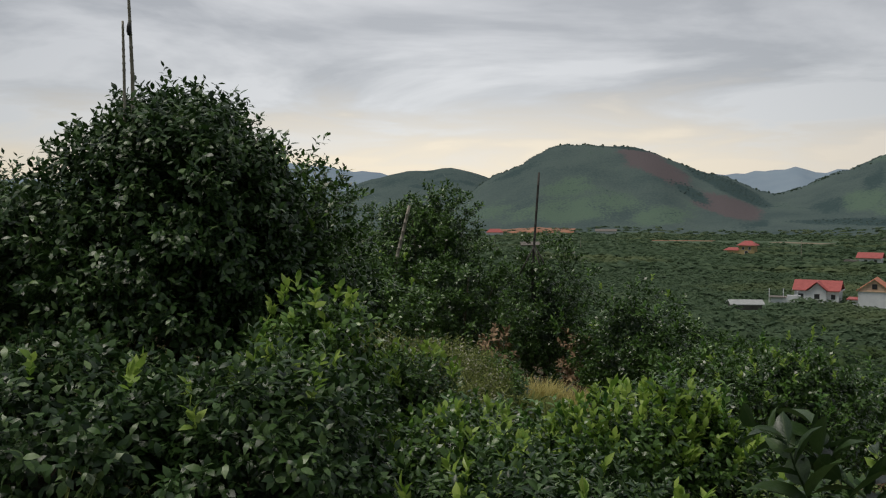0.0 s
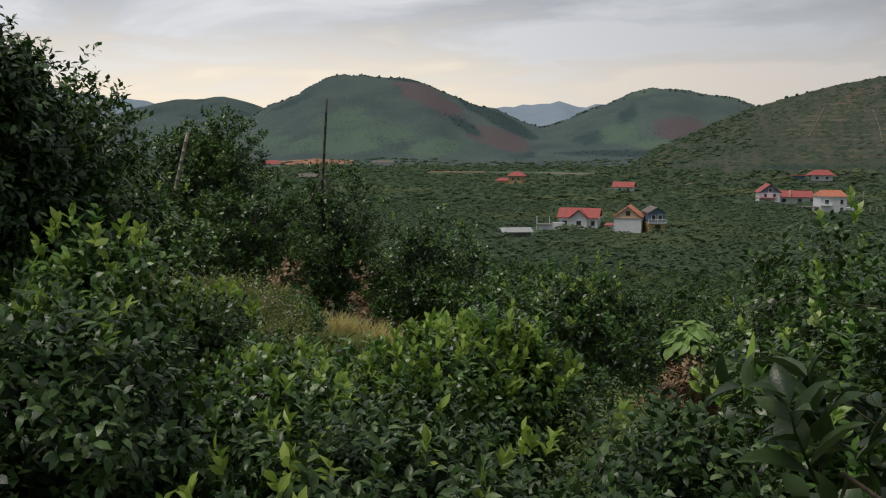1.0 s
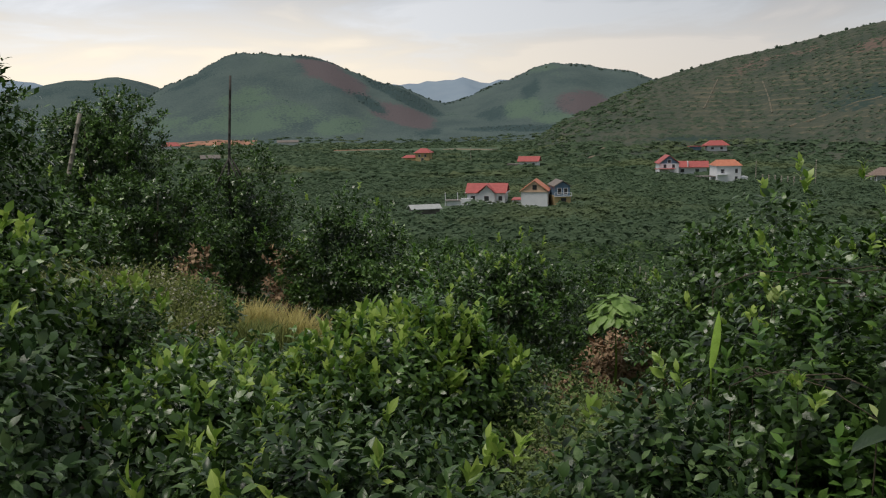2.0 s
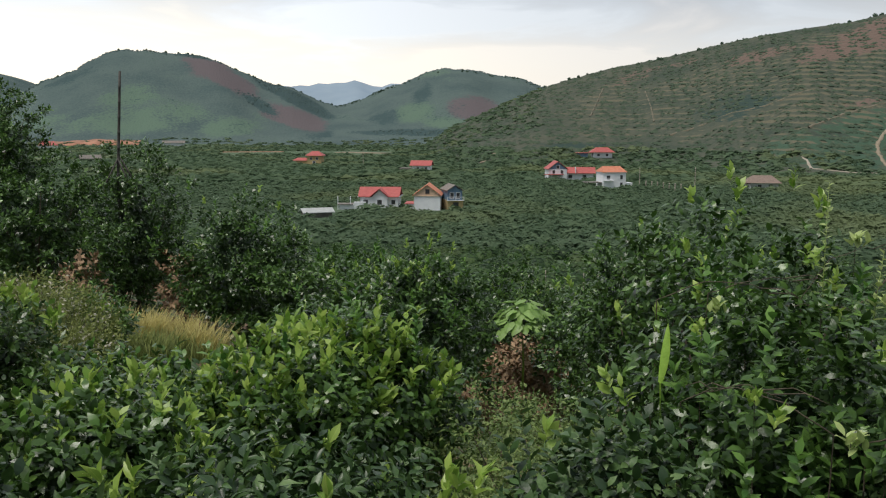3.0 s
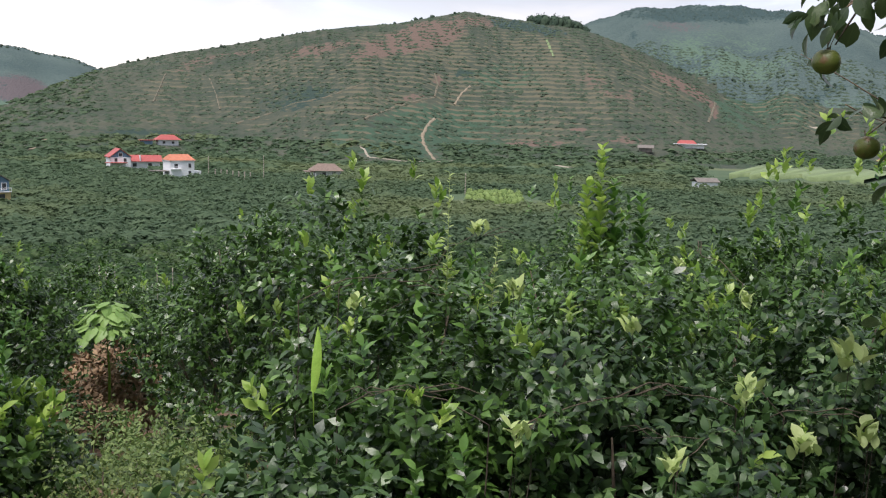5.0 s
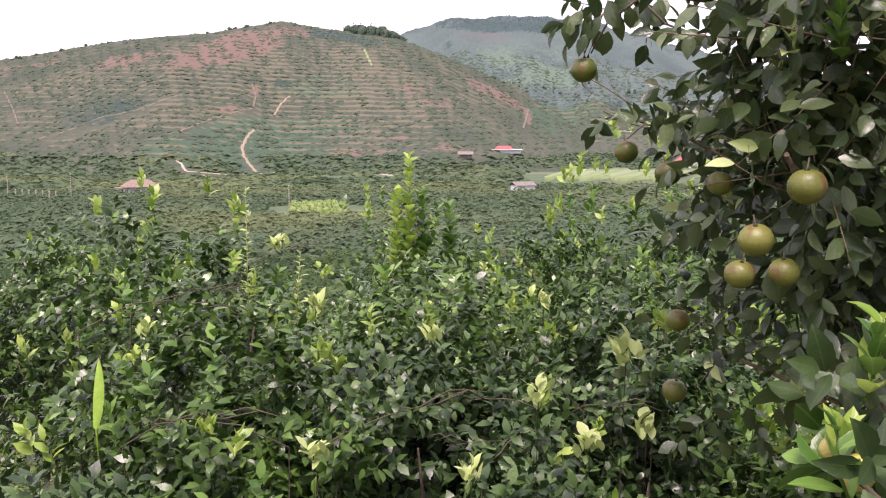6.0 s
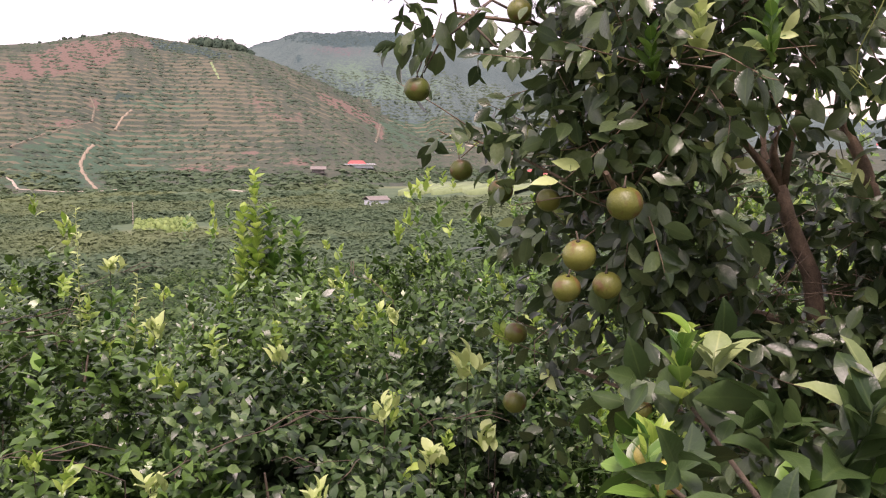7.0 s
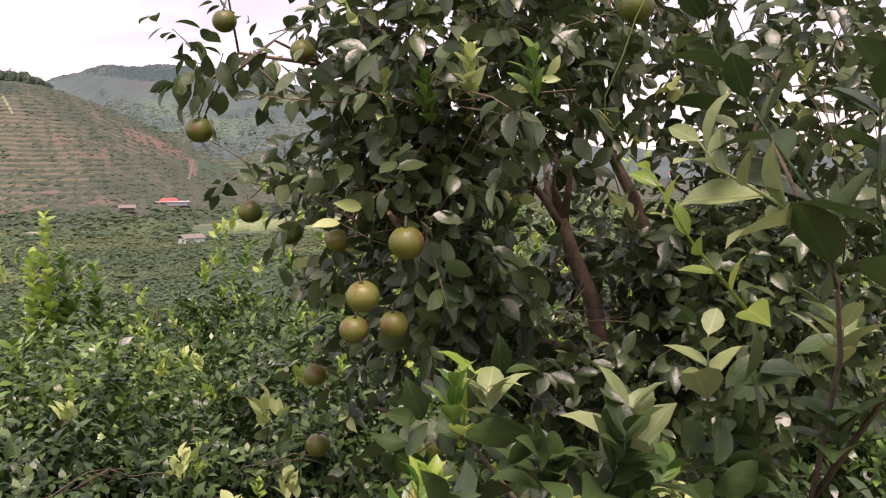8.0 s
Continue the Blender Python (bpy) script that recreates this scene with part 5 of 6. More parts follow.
# centre and half width of each fruit
ORANGES = [(2.56, 2.70, 1.69, 0.041), (2.70, 2.59, 1.44, 0.038), (2.58, 2.44, 1.38, 0.040), (2.47, 2.28, 1.36, 0.036), (2.05, 2.05, 1.38, 0.044), (1.98, 2.15, 1.26, 0.040), (2.11, 2.19, 1.16, 0.037),
                   (2.12, 2.09, 1.17, 0.037), (2.94, 2.44, 0.86, 0.041), (3.07, 2.46, 0.57, 0.045), (2.44, 2.0, 0.76, 0.033), (2.62, 2.63, 2.02, 0.037), (2.59, 2.39, 1.92, 0.038), (1.79, 1.55, 1.88, 0.036)]
orange_tree = lobes_tree(
    "orange_tree", OX, OY, "orange tree hung with ripening green oranges",
    [((2.80, 2.50, 1.98), 0.14, 3), ((2.65, 2.20, 1.72), 0.25, 20), ((2.25, 2.0, 1.72), 0.34, 24), ((2.7, 2.0, 2.15), 0.42, 24), ((2.95, 2.2, 1.48), 0.30, 20),
     ((2.35, 2.05, 1.40), 0.28, 20), ((2.95, 2.1, 1.15), 0.35, 24), ((2.6, 1.9, 1.05), 0.28, 16), ((2.98, 2.25, 0.75), 0.26, 9), ((3.0, 1.5, 2.35), 0.62, 26), ((2.55, 1.45, 2.15), 0.38, 16), ((2.5, 1.95, 1.92), 0.28, 20),
     ((3.3, 0.85, 2.2), 0.60, 27), ((3.0, 0.65, 1.8), 0.42, 30), ((3.2, 0.45, 1.5), 0.5, 34), ((2.9, 0.9, 1.05), 0.42, 30), ((2.75, 1.35, 0.72), 0.42, 30), ((3.55, 1.6, 1.9), 0.5, 20), ((3.3, 1.7, 2.6), 0.7, 36), ((2.9, 2.1, 2.45), 0.4, 16), ((3.5, 0.9, 2.5), 0.6, 26),
     ((3.6, 1.2, 0.75), 0.5, 26), ((2.9, 1.5, 0.45), 0.35, 12),
     ((2.64, 2.66, 1.90), 0.10, 3), ((2.60, 2.62, 1.60), 0.10, 3), ((2.78, 1.24, 1.32), 0.15, 12), ((2.80, 1.34, 1.11), 0.17, 14), ((2.76, 1.12, 1.19), 0.17, 14), ((2.76, 1.77, 1.12), 0.24, 18), ((2.75, 1.66, 0.96), 0.24, 18), ((2.73, 1.05, 0.92), 0.22, 16), ((2.73, 1.47, 0.83), 0.2, 14), ((2.68, 0.86, 1.04), 0.24, 16),
     ((2.50, 1.37, 1.86), 0.22, 6), ((2.57, 0.88, 1.80), 0.26, 6), ((2.56, 1.86, 1.51), 0.26, 22), ((2.63, 0.72, 1.26), 0.22, 14), ((2.46, 1.78, 1.86), 0.25, 12), ((2.54, 1.61, 1.93), 0.25, 8), ((2.66, 1.92, 1.34), 0.22, 16), ((2.58, 1.27, 0.66), 0.25, 9), ((3.3, 1.18, 1.35), 0.3, 16), ((3.28, 0.95, 1.12), 0.26, 14), ((3.35, 1.45, 1.05), 0.28, 14)],
    [([(3.12, 1.35, gz(OX, OY) - 0.1), (3.04, 1.37, 0.3), (3.0, 1.41, 0.76), (3.01, 1.46, 1.09), (3.02, 1.54, 1.28), (3.02, 1.57, 1.39)], 0.042, 0.022),
     ([(3.02, 1.55, 1.33), (3.01, 1.63, 1.46), (3.0, 1.70, 1.54), (2.7, 1.95, 1.72), (2.75, 2.35, 1.9)], 0.017, 0.006), ([(3.02, 1.57, 1.39), (3.0, 1.60, 1.5), (2.99, 1.59, 1.58), (3.02, 1.62, 1.8), (2.9, 1.8, 2.2)], 0.017, 0.008),
     ([(3.02, 1.56, 1.37), (3.0, 1.55, 1.5), (2.99, 1.53, 1.62), (3.0, 1.5, 2.2)], 0.014, 0.008),
     ([(3.05, 1.36, 0.25), (2.87, 1.18, 0.79), (2.88, 1.22, 0.99), (2.89, 1.26, 1.22), (2.91, 1.34, 1.46), (2.92, 1.42, 1.62), (2.92, 1.41, 1.84), (2.98, 1.43, 2.3)], 0.034, 0.011),
     ([(2.88, 1.29, 1.27), (2.95, 1.0, 1.5), (3.1, 0.8, 1.9)], 0.018, 0.008), ([(2.82, 1.21, 0.9), (2.9, 0.9, 1.05), (3.1, 0.55, 1.4)], 0.018, 0.008), ([(3.02, 1.41, 0.9), (2.8, 1.9, 1.05), (2.5, 2.05, 1.32), (2.15, 2.1, 1.45)], 0.018, 0.006),
     ([(3.07, 1.49, 1.2), (3.25, 1.6, 1.5), (3.5, 1.6, 1.85)], 0.016, 0.008), ([(2.75, 2.35, 1.9), (2.66, 2.6, 1.93), (2.66, 2.74, 1.80)], 0.007, 0.003), ([(2.67, 2.58, 1.925), (2.61, 2.67, 1.85), (2.565, 2.70, 1.74)], 0.004, 0.002), ([(2.75, 2.4, 1.48), (2.73, 2.54, 1.53), (2.70, 2.59, 1.48)], 0.004, 0.002), ([(2.66, 2.6, 1.93), (2.63, 2.62, 2.10), (2.62, 2.63, 2.06)], 0.004, 0.002), ([(2.5, 2.05, 1.32), (2.75, 2.4, 1.48), (2.9, 2.62, 1.55)], 0.006, 0.003),
     ([(3.0, 1.36, 0.35), (2.9, 1.8, 0.6), (3.0, 2.3, 0.75)], 0.014, 0.006)],
    # gaps stepped from each fruit and the fork towards the camera
    501, 0.074, LEAF_OLD, PALE_FLUSH, 0.05, per=7, droop=0.34, upright=0.6, thick=2.9, sight_gaps=ORANGES + [(x - k, y - 0.38 * (y - 1.95) * k, z + 0.38 * (1.55 - z) * k, r * 0.7) for x, y, z, r in ORANGES for k in (0.09, 0.18, 0.27, 0.36)] + [(2.78, 1.60, 1.30, 0.13), (2.55, 1.66, 1.36, 0.10), (2.92, 1.50, 1.06, 0.11), (2.9, 1.56, 1.5, 0.08), (2.3, 1.64, 1.44, 0.10), (2.0, 1.67, 1.46, 0.08), (2.65, 1.52, 1.18, 0.10), (2.3, 1.57, 1.26, 0.08)])


def fruit_mesh():
    """An orange: slightly flattened, dimpled at the stalk."""
    bm = bmesh.new()
    bmesh.ops.create_uvsphere(bm, u_segments=20, v_segments=12, radius=1.0)
    for v in bm.verts:
        r = math.hypot(v.co.x, v.co.y)
        v.co.z *= 0.94
        if v.co.z > 0:
            v.co.z -= 0.10 * math.exp(-(r / 0.28) ** 2)
        else:
            v.co.z += 0.05 * math.exp(-(r / 0.2) ** 2)
    for f in bm.faces:
        f.smooth = True
    me = bpy.data.meshes.new("fruit")
    bm.to_mesh(me)
    bm.free()
    me.materials.append(PEEL)
    return me


def stalk_mesh():
    bm = bmesh.new()
    tube(bm, [(0, 0, 0.84), (0.02, 0.0, 1.0), (0.10, 0.03, 1.5)], [0.16, 0.055, 0.045], 6)
    me = bpy.data.meshes.new("stalk")
    bm.to_mesh(me)
    bm.free()
    me.materials.append(BARK)
    return me


FRUIT, STALK = fruit_mesh(), stalk_mesh()


def hang(parent, places):
    rng = random.Random(9)
    for x, y, z, r in places:
        f = under("fruit", FRUIT, parent)
        f.matrix_parent_inverse = parent.matrix_world.inverted()
        f.matrix_basis = pose(x, y, z, rng.uniform(-18, 18), rng.uniform(-18, 18), rng.uniform(0, 360)) @ Matrix.Diagonal((r, r, r, 1))
        under("stalk", STALK, f)


bpy.context.view_layer.update()
hang(orange_tree, ORANGES)

# ---- the young broad-leaved tree at the path's edge ----
NX, NY = 1.6, 1.45
young_tree = lobes_tree(
    "young_citrus_tree", NX, NY, "young citrus tree with broad pale green leaves",
    [((1.36, 1.64, 1.05), 0.10, 5), ((1.50, 1.55, 0.98), 0.14, 4), ((1.30, 1.96, 0.99), 0.05, 3), ((1.70, 1.92, 1.04), 0.08, 4), ((1.60, 1.85, 0.85), 0.18, 6), ((1.62, 1.45, 1.14), 0.10, 4), 
     ((1.40, 1.75, 0.88), 0.14, 8), ((1.75, 1.55, 0.80), 0.25, 6), ((1.45, 1.15, 1.10), 0.2, 3), ((1.6, 1.2, 0.7), 0.25, 4), ((1.15, 1.62, 0.80), 0.16, 7), ((0.80, 1.80, 1.04), 0.06, 3), ((0.92, 1.72, 0.86), 0.14, 6), ((1.05, 1.9, 0.78), 0.12, 5)],
    [([(1.6, 1.45, gz(NX, NY) - 0.1), (1.58, 1.46, 0.1), (1.52, 1.5, 0.6), (1.48, 1.55, 0.95)], 0.014, 0.006), ([(1.55, 1.48, 0.45), (1.62, 1.7, 0.75), (1.68, 1.9, 1.0)], 0.010, 0.004), ([(1.52, 1.5, 0.6), (1.38, 1.75, 0.8), (1.30, 1.95, 0.98)], 0.009, 0.004),
     ([(1.55, 1.48, 0.5), (1.48, 1.3, 0.95), (1.30, 1.33, 1.25), (1.27, 1.35, 1.37), (1.31, 1.44, 1.59)], 0.006, 0.003), ([(1.48, 1.30, 0.95), (1.30, 1.25, 1.2), (1.18, 1.31, 1.36)], 0.006, 0.003), ([(1.50, 1.5, 0.5), (1.15, 1.62, 0.75), (0.82, 1.79, 1.0)], 0.010, 0.004)],
    502, 0.092, LEAF_BROAD, SHOOT, 0.12, per=6, shoot=0.10, upright=0.9, twigs=False, spread=50)


def leafy_stem(parent, points, count, size, mat, seed, spread=50, name="shoot", young=True):
    """One upright shoot: a stem with leaves all the way up, smaller towards the tip."""
    rng = np.random.default_rng(seed)
    base = np.array(parent.matrix_world.translation)
    pts = np.array(points, float) - base
    bm = bmesh.new()
    tube(bm, [Vector(p) for p in pts], np.linspace(0.0036, 0.0014, len(pts)), 5)
    stem = part(name, bm, BARK if not young else mat, parent)
    u = np.linspace(0.05, 1, count) * (len(pts) - 1)
    i = np.minimum(u.astype(int), len(pts) - 2)
    p = pts[i] + (pts[i + 1] - pts[i]) * (u - i)[:, None]
    s = unit(pts[i + 1] - pts[i])
    ref = unit(np.cross(s, (0.3, 0.9, 0.1)))
    turn = np.arange(count) * 2.4 + rng.normal(0, 0.3, count)
    out = np.cos(turn)[:, None] * ref + np.sin(turn)[:, None] * np.cross(s, ref)
    a = np.radians(rng.normal(spread, 10, count))[:, None]
    along = np.cos(a) * s + np.sin(a) * out
    k = size * rng.uniform(0.75, 1.1, count) * (1.1 - 0.45 * np.linspace(0, 1, count))
    under("leaf_whorl", leaf_cloud("leaf_whorl", p, along, s + (0, 0, 0.1) + rng.normal(0, 0.1, s.shape), k, 16, mat), stem, kind="stuff")


bpy.context.view_layer.update()
leafy_stem(young_tree, [(1.50, 1.40, 1.28), (1.46, 1.52, 1.42), (1.42, 1.60, 1.54)], 9, 0.09, FLUSH, 3, 40)
leafy_stem(young_tree, [(1.30, 1.95, 0.92), (1.28, 1.98, 1.00), (1.275, 1.985, 1.06)], 9, 0.085, SHOOT, 4, 35)
leafy_stem(young_tree, [(1.38, 1.68, 1.0), (1.35, 1.655, 1.07), (1.34, 1.65, 1.12)], 9, 0.125, LEAF_BROAD, 5, 40)
leafy_stem(young_tree, [(1.70, 1.92, 1.0), (1.68, 1.91, 1.09), (1.67, 1.905, 1.16)], 9, 0.10, FLUSH, 6, 35)
for i, (count, size, mat, spread, points) in enumerate([
        (15, 0.145, LEAF_BROAD, 50, [(1.27, 1.35, 1.36), (1.28, 1.38, 1.49), (1.31, 1.44, 1.59), (1.33, 1.47, 1.65), (1.35, 1.51, 1.72), (1.37, 1.53, 1.80)]),
        (8, 0.13, PALE_BROAD, 48, [(1.28, 1.38, 1.45), (1.27, 1.46, 1.50), (1.27, 1.53, 1.54), (1.26, 1.56, 1.58)]), (11, 0.13, LEAF_BROAD, 50, [(1.18, 1.31, 1.34), (1.19, 1.33, 1.50), (1.19, 1.33, 1.60), (1.19, 1.33, 1.67)]),
        (8, 0.135, PALE_BROAD, 42, [(1.43, 1.62, 1.02), (1.43, 1.63, 1.08), (1.43, 1.63, 1.13)]), (9, 0.125, LEAF_BROAD, 50, [(1.45, 1.78, 0.98), (1.45, 1.77, 1.05)]), (9, 0.085, FLUSH, 26, [(1.36, 1.98, 0.98), (1.36, 1.97, 1.03)]),
        (9, 0.115, PALE_BROAD, 46, [(1.43, 1.28, 1.20), (1.43, 1.27, 1.27)]), (5, 0.12, PALE_BROAD, 60, [(1.60, 1.45, 1.10), (1.60, 1.45, 1.23)]), (9, 0.12, LEAF_BROAD, 50, [(1.34, 1.31, 1.08), (1.34, 1.32, 1.14)]),
        (9, 0.12, LEAF_BROAD, 50, [(1.48, 1.40, 0.97), (1.48, 1.41, 1.02)]), (9, 0.085, SHOOT, 36, [(1.46, 1.93, 1.10), (1.46, 1.93, 1.17)]), (7, 0.10, PALE_BROAD, 44, [(1.56, 1.87, 1.08), (1.56, 1.87, 1.14)])]):
    leafy_stem(young_tree, points, count, size, mat, 40 + i, spread)
leafy_stem(young_tree, [(0.78, 1.80, 0.98), (0.74, 1.81, 1.07), (0.72, 1.81, 1.13)], 9, 0.125, LEAF_BROAD, 7, 48)




def hanging_leaves(parent, stem, at, size, mat, seed):
    """A bare arching twig and the large leaves that hang from it."""
    rng = np.random.default_rng(seed)
    base = np.array(parent.matrix_world.translation)
    bm = bmesh.new()
    tube(bm, [Vector(p) - Vector(base) for p in stem], np.linspace(0.0024, 0.005, len(stem)), 6)
    twig = part("twig", bm, BARK, parent)
    n = len(at)
    along = np.stack([rng.normal(0, 0.3, n), rng.normal(0, 0.35, n), np.full(n, -1.0)], 1)
    face = np.stack([rng.normal(-0.9, 0.4, n), rng.normal(0, 0.6, n), np.full(n, 0.25)], 1)
    under("hanging_leaf", leaf_cloud("hanging_leaf", np.array(at) - base, along, face, size * rng.uniform(0.7, 1.15, n), 16, mat), twig, kind="stuff")


hanging_leaves(orange_tree, [(2.554, 2.678, 1.738), (2.559, 2.656, 1.783), (2.564, 2.633, 1.826), (2.581, 2.554, 1.889), (2.62, 2.48, 1.96), (2.75, 2.35, 1.9)],
               [(2.52, 2.743, 1.85), (2.527, 2.703, 1.863), (2.534, 2.675, 1.857), (2.54, 2.649, 1.844), (2.53, 2.689, 1.79), (2.55, 2.605, 1.86), (2.558, 2.564, 1.87), (2.565, 2.529, 1.89), (2.555, 2.582, 1.92), (2.537, 2.663, 1.91), (2.545, 2.627, 1.89)], 0.088, LEAF_OLD, 61)
hanging_leaves(orange_tree, [(2.563, 2.347, 1.787), (2.556, 2.401, 1.792), (2.547, 2.46, 1.815), (2.538, 2.514, 1.87), (2.57, 2.53, 1.92)],
               [(2.573, 2.484, 1.889), (2.576, 2.468, 1.892), (2.583, 2.424, 1.807), (2.586, 2.402, 1.875), (2.56, 2.38, 1.80)], 0.088, LEAF_OLD, 62)
# cupped young tufts in the orange tree's crown
for i, (x, y, z) in enumerate([(2.15, 2.105, 1.75), (2.157, 2.0, 1.74), (2.059, 1.894, 1.79), (1.95, 1.75, 1.76), (2.156, 2.018, 1.93)]):
    leafy_stem(orange_tree, [(x + 0.05, y - 0.01, z - 0.07), (x, y, z), (x - 0.01, y, z + 0.05)], 11, 0.075, SHOOT if i % 2 else PALE_FLUSH, 70 + i, 30)

# the low branch that reaches out towards the path
leafy_stem(young_tree, [(1.0, 1.72, 0.84), (0.90, 1.83, 1.0), (0.80, 1.91, 1.08), (0.71, 1.96, 1.12)], 15, 0.115, LEAF_BROAD, 80, 55)
leafy_stem(young_tree, [(1.0, 1.72, 0.84), (0.97, 1.78, 1.02), (0.90, 1.83, 1.12)], 9, 0.105, LEAF_BROAD, 81, 60)

YELLOW_PEEL = material("ripe_yellow_peel", (0.42, 0.36, 0.08), (0.62, 0.52, 0.16), rough=0.4, scale=22, bump=0.2, fine=14)
LEMON = FRUIT.copy()
LEMON.materials.clear()
LEMON.materials.append(YELLOW_PEEL)
for x, y, z, r in ((1.358, 1.95, 0.973, 0.028), (1.385, 1.985, 0.995, 0.022)):
    f = under("fruit", LEMON, young_tree, "small pale yellow fruit")
    f.matrix_parent_inverse = young_tree.matrix_world.inverted()
    f.matrix_basis = pose(x, y, z, 12, -10, 40) @ Matrix.Diagonal((r, r, r * 1.15, 1))
# a climbing weed's thin stem with a coiled end
bm = bmesh.new()
coil = [Vector((1.658 + 0.018 * math.cos(a), 1.632 + 0.018 * math.sin(a) * 0.9, 1.643 - 0.0012 * a + 0.018 * math.sin(a))) for a in np.linspace(0, 9.5, 26)]
tube(bm, [Vector(q) - young_tree.matrix_world.translation for q in [(1.625, 1.54, 1.91), (1.647, 1.579, 1.831), (1.652, 1.602, 1.762), (1.658, 1.635, 1.685)] + coil], np.linspace(0.0015, 0.0009, 30), 5)
part("tendril", bm, WEED, young_tree, "thin green climbing tendril")


# ---- shoots that stand out of the bushes ----
def sprout(x, y, z0, z1, count, size, mat, seed, label, lean=0.0, spread=45, young=True, side=0.0):
    g = gz(x, y)
    ob = thing("water_shoot", x, y, g, label, "shoot", "upright shoots")
    bpy.context.view_layer.update()
    bm = bmesh.new()
    tube(bm, [(0, 0, -0.1), (0.03, 0.02, (z0 - g) * 0.5), (0, 0, z0 - g + 0.02)], [0.008, 0.006, 0.004], 6)
    part("stem", bm, BARK, ob)
    leafy_stem(ob, [(x, y, z0), (x + lean * 0.4, y + side * 0.4, z0 + (z1 - z0) * 0.5), (x + lean, y + side, z1)], count, size, mat, seed, spread, "leader", young)
    return ob


for i, (x, y, z1, count, mat) in enumerate([(7.5, 5.6, 1.27, 46, FLUSH), (7.6, 5.48, 0.98, 36, SHOOT), (7.43, 5.72, 0.92, 34, FLUSH), (7.62, 5.2, 0.82, 32, SHOOT)]):
    sprout(x, y, 0.1, z1, count, 0.2, mat, 111 + i, "tall upright leafy shoot above the bushes", 0.03 * (i % 3 - 1), 50, True, 0.04 * (i % 2))
sprout(4.38, 5.26, 0.30, 1.16, 40, 0.065, PALE_FLUSH, 13, "thin shoot with round pale green leaves", 0.0, 62)
sprout(4.60, 5.05, 0.25, 0.72, 22, 0.08, PALE_FLUSH, 14, "thin shoot with round pale green leaves", 0.06, 60)
sprout(1.88, 6.70, 0.0, 0.38, 16, 0.11, FLUSH, 17, "bright leafy shoot above the bushes", 0.05, 48)
sprout(2.2, 6.75, -0.1, 0.26, 18, 0.11, FLUSH, 18, "bright leafy shoot above the bushes", -0.05, 48)
sprout(-0.75, 4.75, 0.45, 0.8, 16, 0.12, FLUSH, 19, "bright leafy shoot above the bushes", 0.08, 50)


# ---- weeds, dry grass and the dead fern ----
def blades(rng, n, reach, tall, width, bend=0.5):
    """Grass blades from one clump: three faces each."""
    a = rng.uniform(0, 6.3, n)
    r0 = reach * np.sqrt(rng.uniform(0, 1, n)) * 0.6
    base = np.stack([np.cos(a) * r0, np.sin(a) * r0, np.full(n, -0.05)], 1)
    h = tall * rng.uniform(0.5, 1.1, n)
    b = a + rng.normal(0, 0.7, n)
    out = np.stack([np.cos(b), np.sin(b), np.zeros(n)], 1)
    side = np.stack([-np.sin(b), np.cos(b), np.zeros(n)], 1) * width
    k = bend * h * rng.uniform(0.3, 1.2, n)
    m = base + out * (k * 0.35)[:, None] + np.stack([0 * h, 0 * h, h * 0.6], 1)
    t = base + out * k[:, None] + np.stack([0 * h, 0 * h, h], 1)
    v = np.stack([base - side, base + side, m - side * 0.8, m + side * 0.8, t], 1).reshape(-1, 3)
    f = np.array([(0, 1, 3), (0, 3, 2), (2, 3, 4)])[None] + (np.arange(n) * 5)[:, None, None]
    return v, f.reshape(-1, 3)


def clump(name, x, y, n, reach, tall, width, mat, seed, label, bend=0.5):
    v, f = blades(np.random.default_rng(seed), n, reach, tall, width, bend)
    ob = new(name, tri_mesh(name, v, f, mat))
    ob.matrix_world = pose(x, y, gz(x, y))
    return tagged(ob, label, "grass", "grass clumps")


for i, (x, y) in enumerate([(1.65, 15.8), (1.85, 16.1), (2.15, 15.9), (2.3, 15.5), (2.45, 15.0)]):
    clump("dry_grass_clump", x, y, 420, 0.65, 0.50, 0.009, DRY, 600 + i, "tuft of dry straw-yellow grass on the slope", 0.9)
for i, (x, y) in enumerate([(-0.2, 11.2), (0.25, 11.6), (0.0, 12.2), (0.3, 12.3), (0.2, 10.6), (-0.4, 10.4), (0.0, 9.9), (-1.6, 11.8), (-1.3, 12.2), (-0.7, 11.4), (0.4, 13.6), (0.2, 13.0)]):
    clump("weed_clump", x, y, 160, 0.55, 0.8, 0.007, WEED, 620 + i, "clump of tall pale flowering weeds", 0.45)


for i, (x, y) in enumerate([(0.8, 13.7), (1.1, 14.1), (1.35, 14.5), (1.6, 14.2), (1.9, 14.6), (1.0, 14.9), (1.5, 13.6), (2.3, 14.3), (0.6, 14.4)]):
    clump("low_weed_clump", x, y, 260, 0.55, 0.36, 0.009, WEED, 660 + i, "low clump of green weeds on the slope", 0.7)


def undergrowth():
    """Low weeds on the open ground between the trees."""
    rng = np.random.default_rng(51)
    r, a = rng.uniform(1.5, 24, 720), np.radians(rng.uniform(-32, 118, 720))
    vs, fs, base = [], [], 0
    for x, y in zip(r * np.sin(a), r * np.cos(a)):
        if math.hypot(x + 0.1, y - 1.0) < 1.6:
            continue
        v, f = blades(rng, 22, 0.35, rng.uniform(0.15, 0.5), 0.010, 0.6)
        vs.append(v + (x, y, gz(x, y)))
        fs.append(f + base)
        base += len(v)
    ob = new("undergrowth", tri_mesh("undergrowth", np.concatenate(vs), np.concatenate(fs), WEED))
    tagged(ob, "low green weeds and grass between the trees", "grass", kind="stuff")


undergrowth()


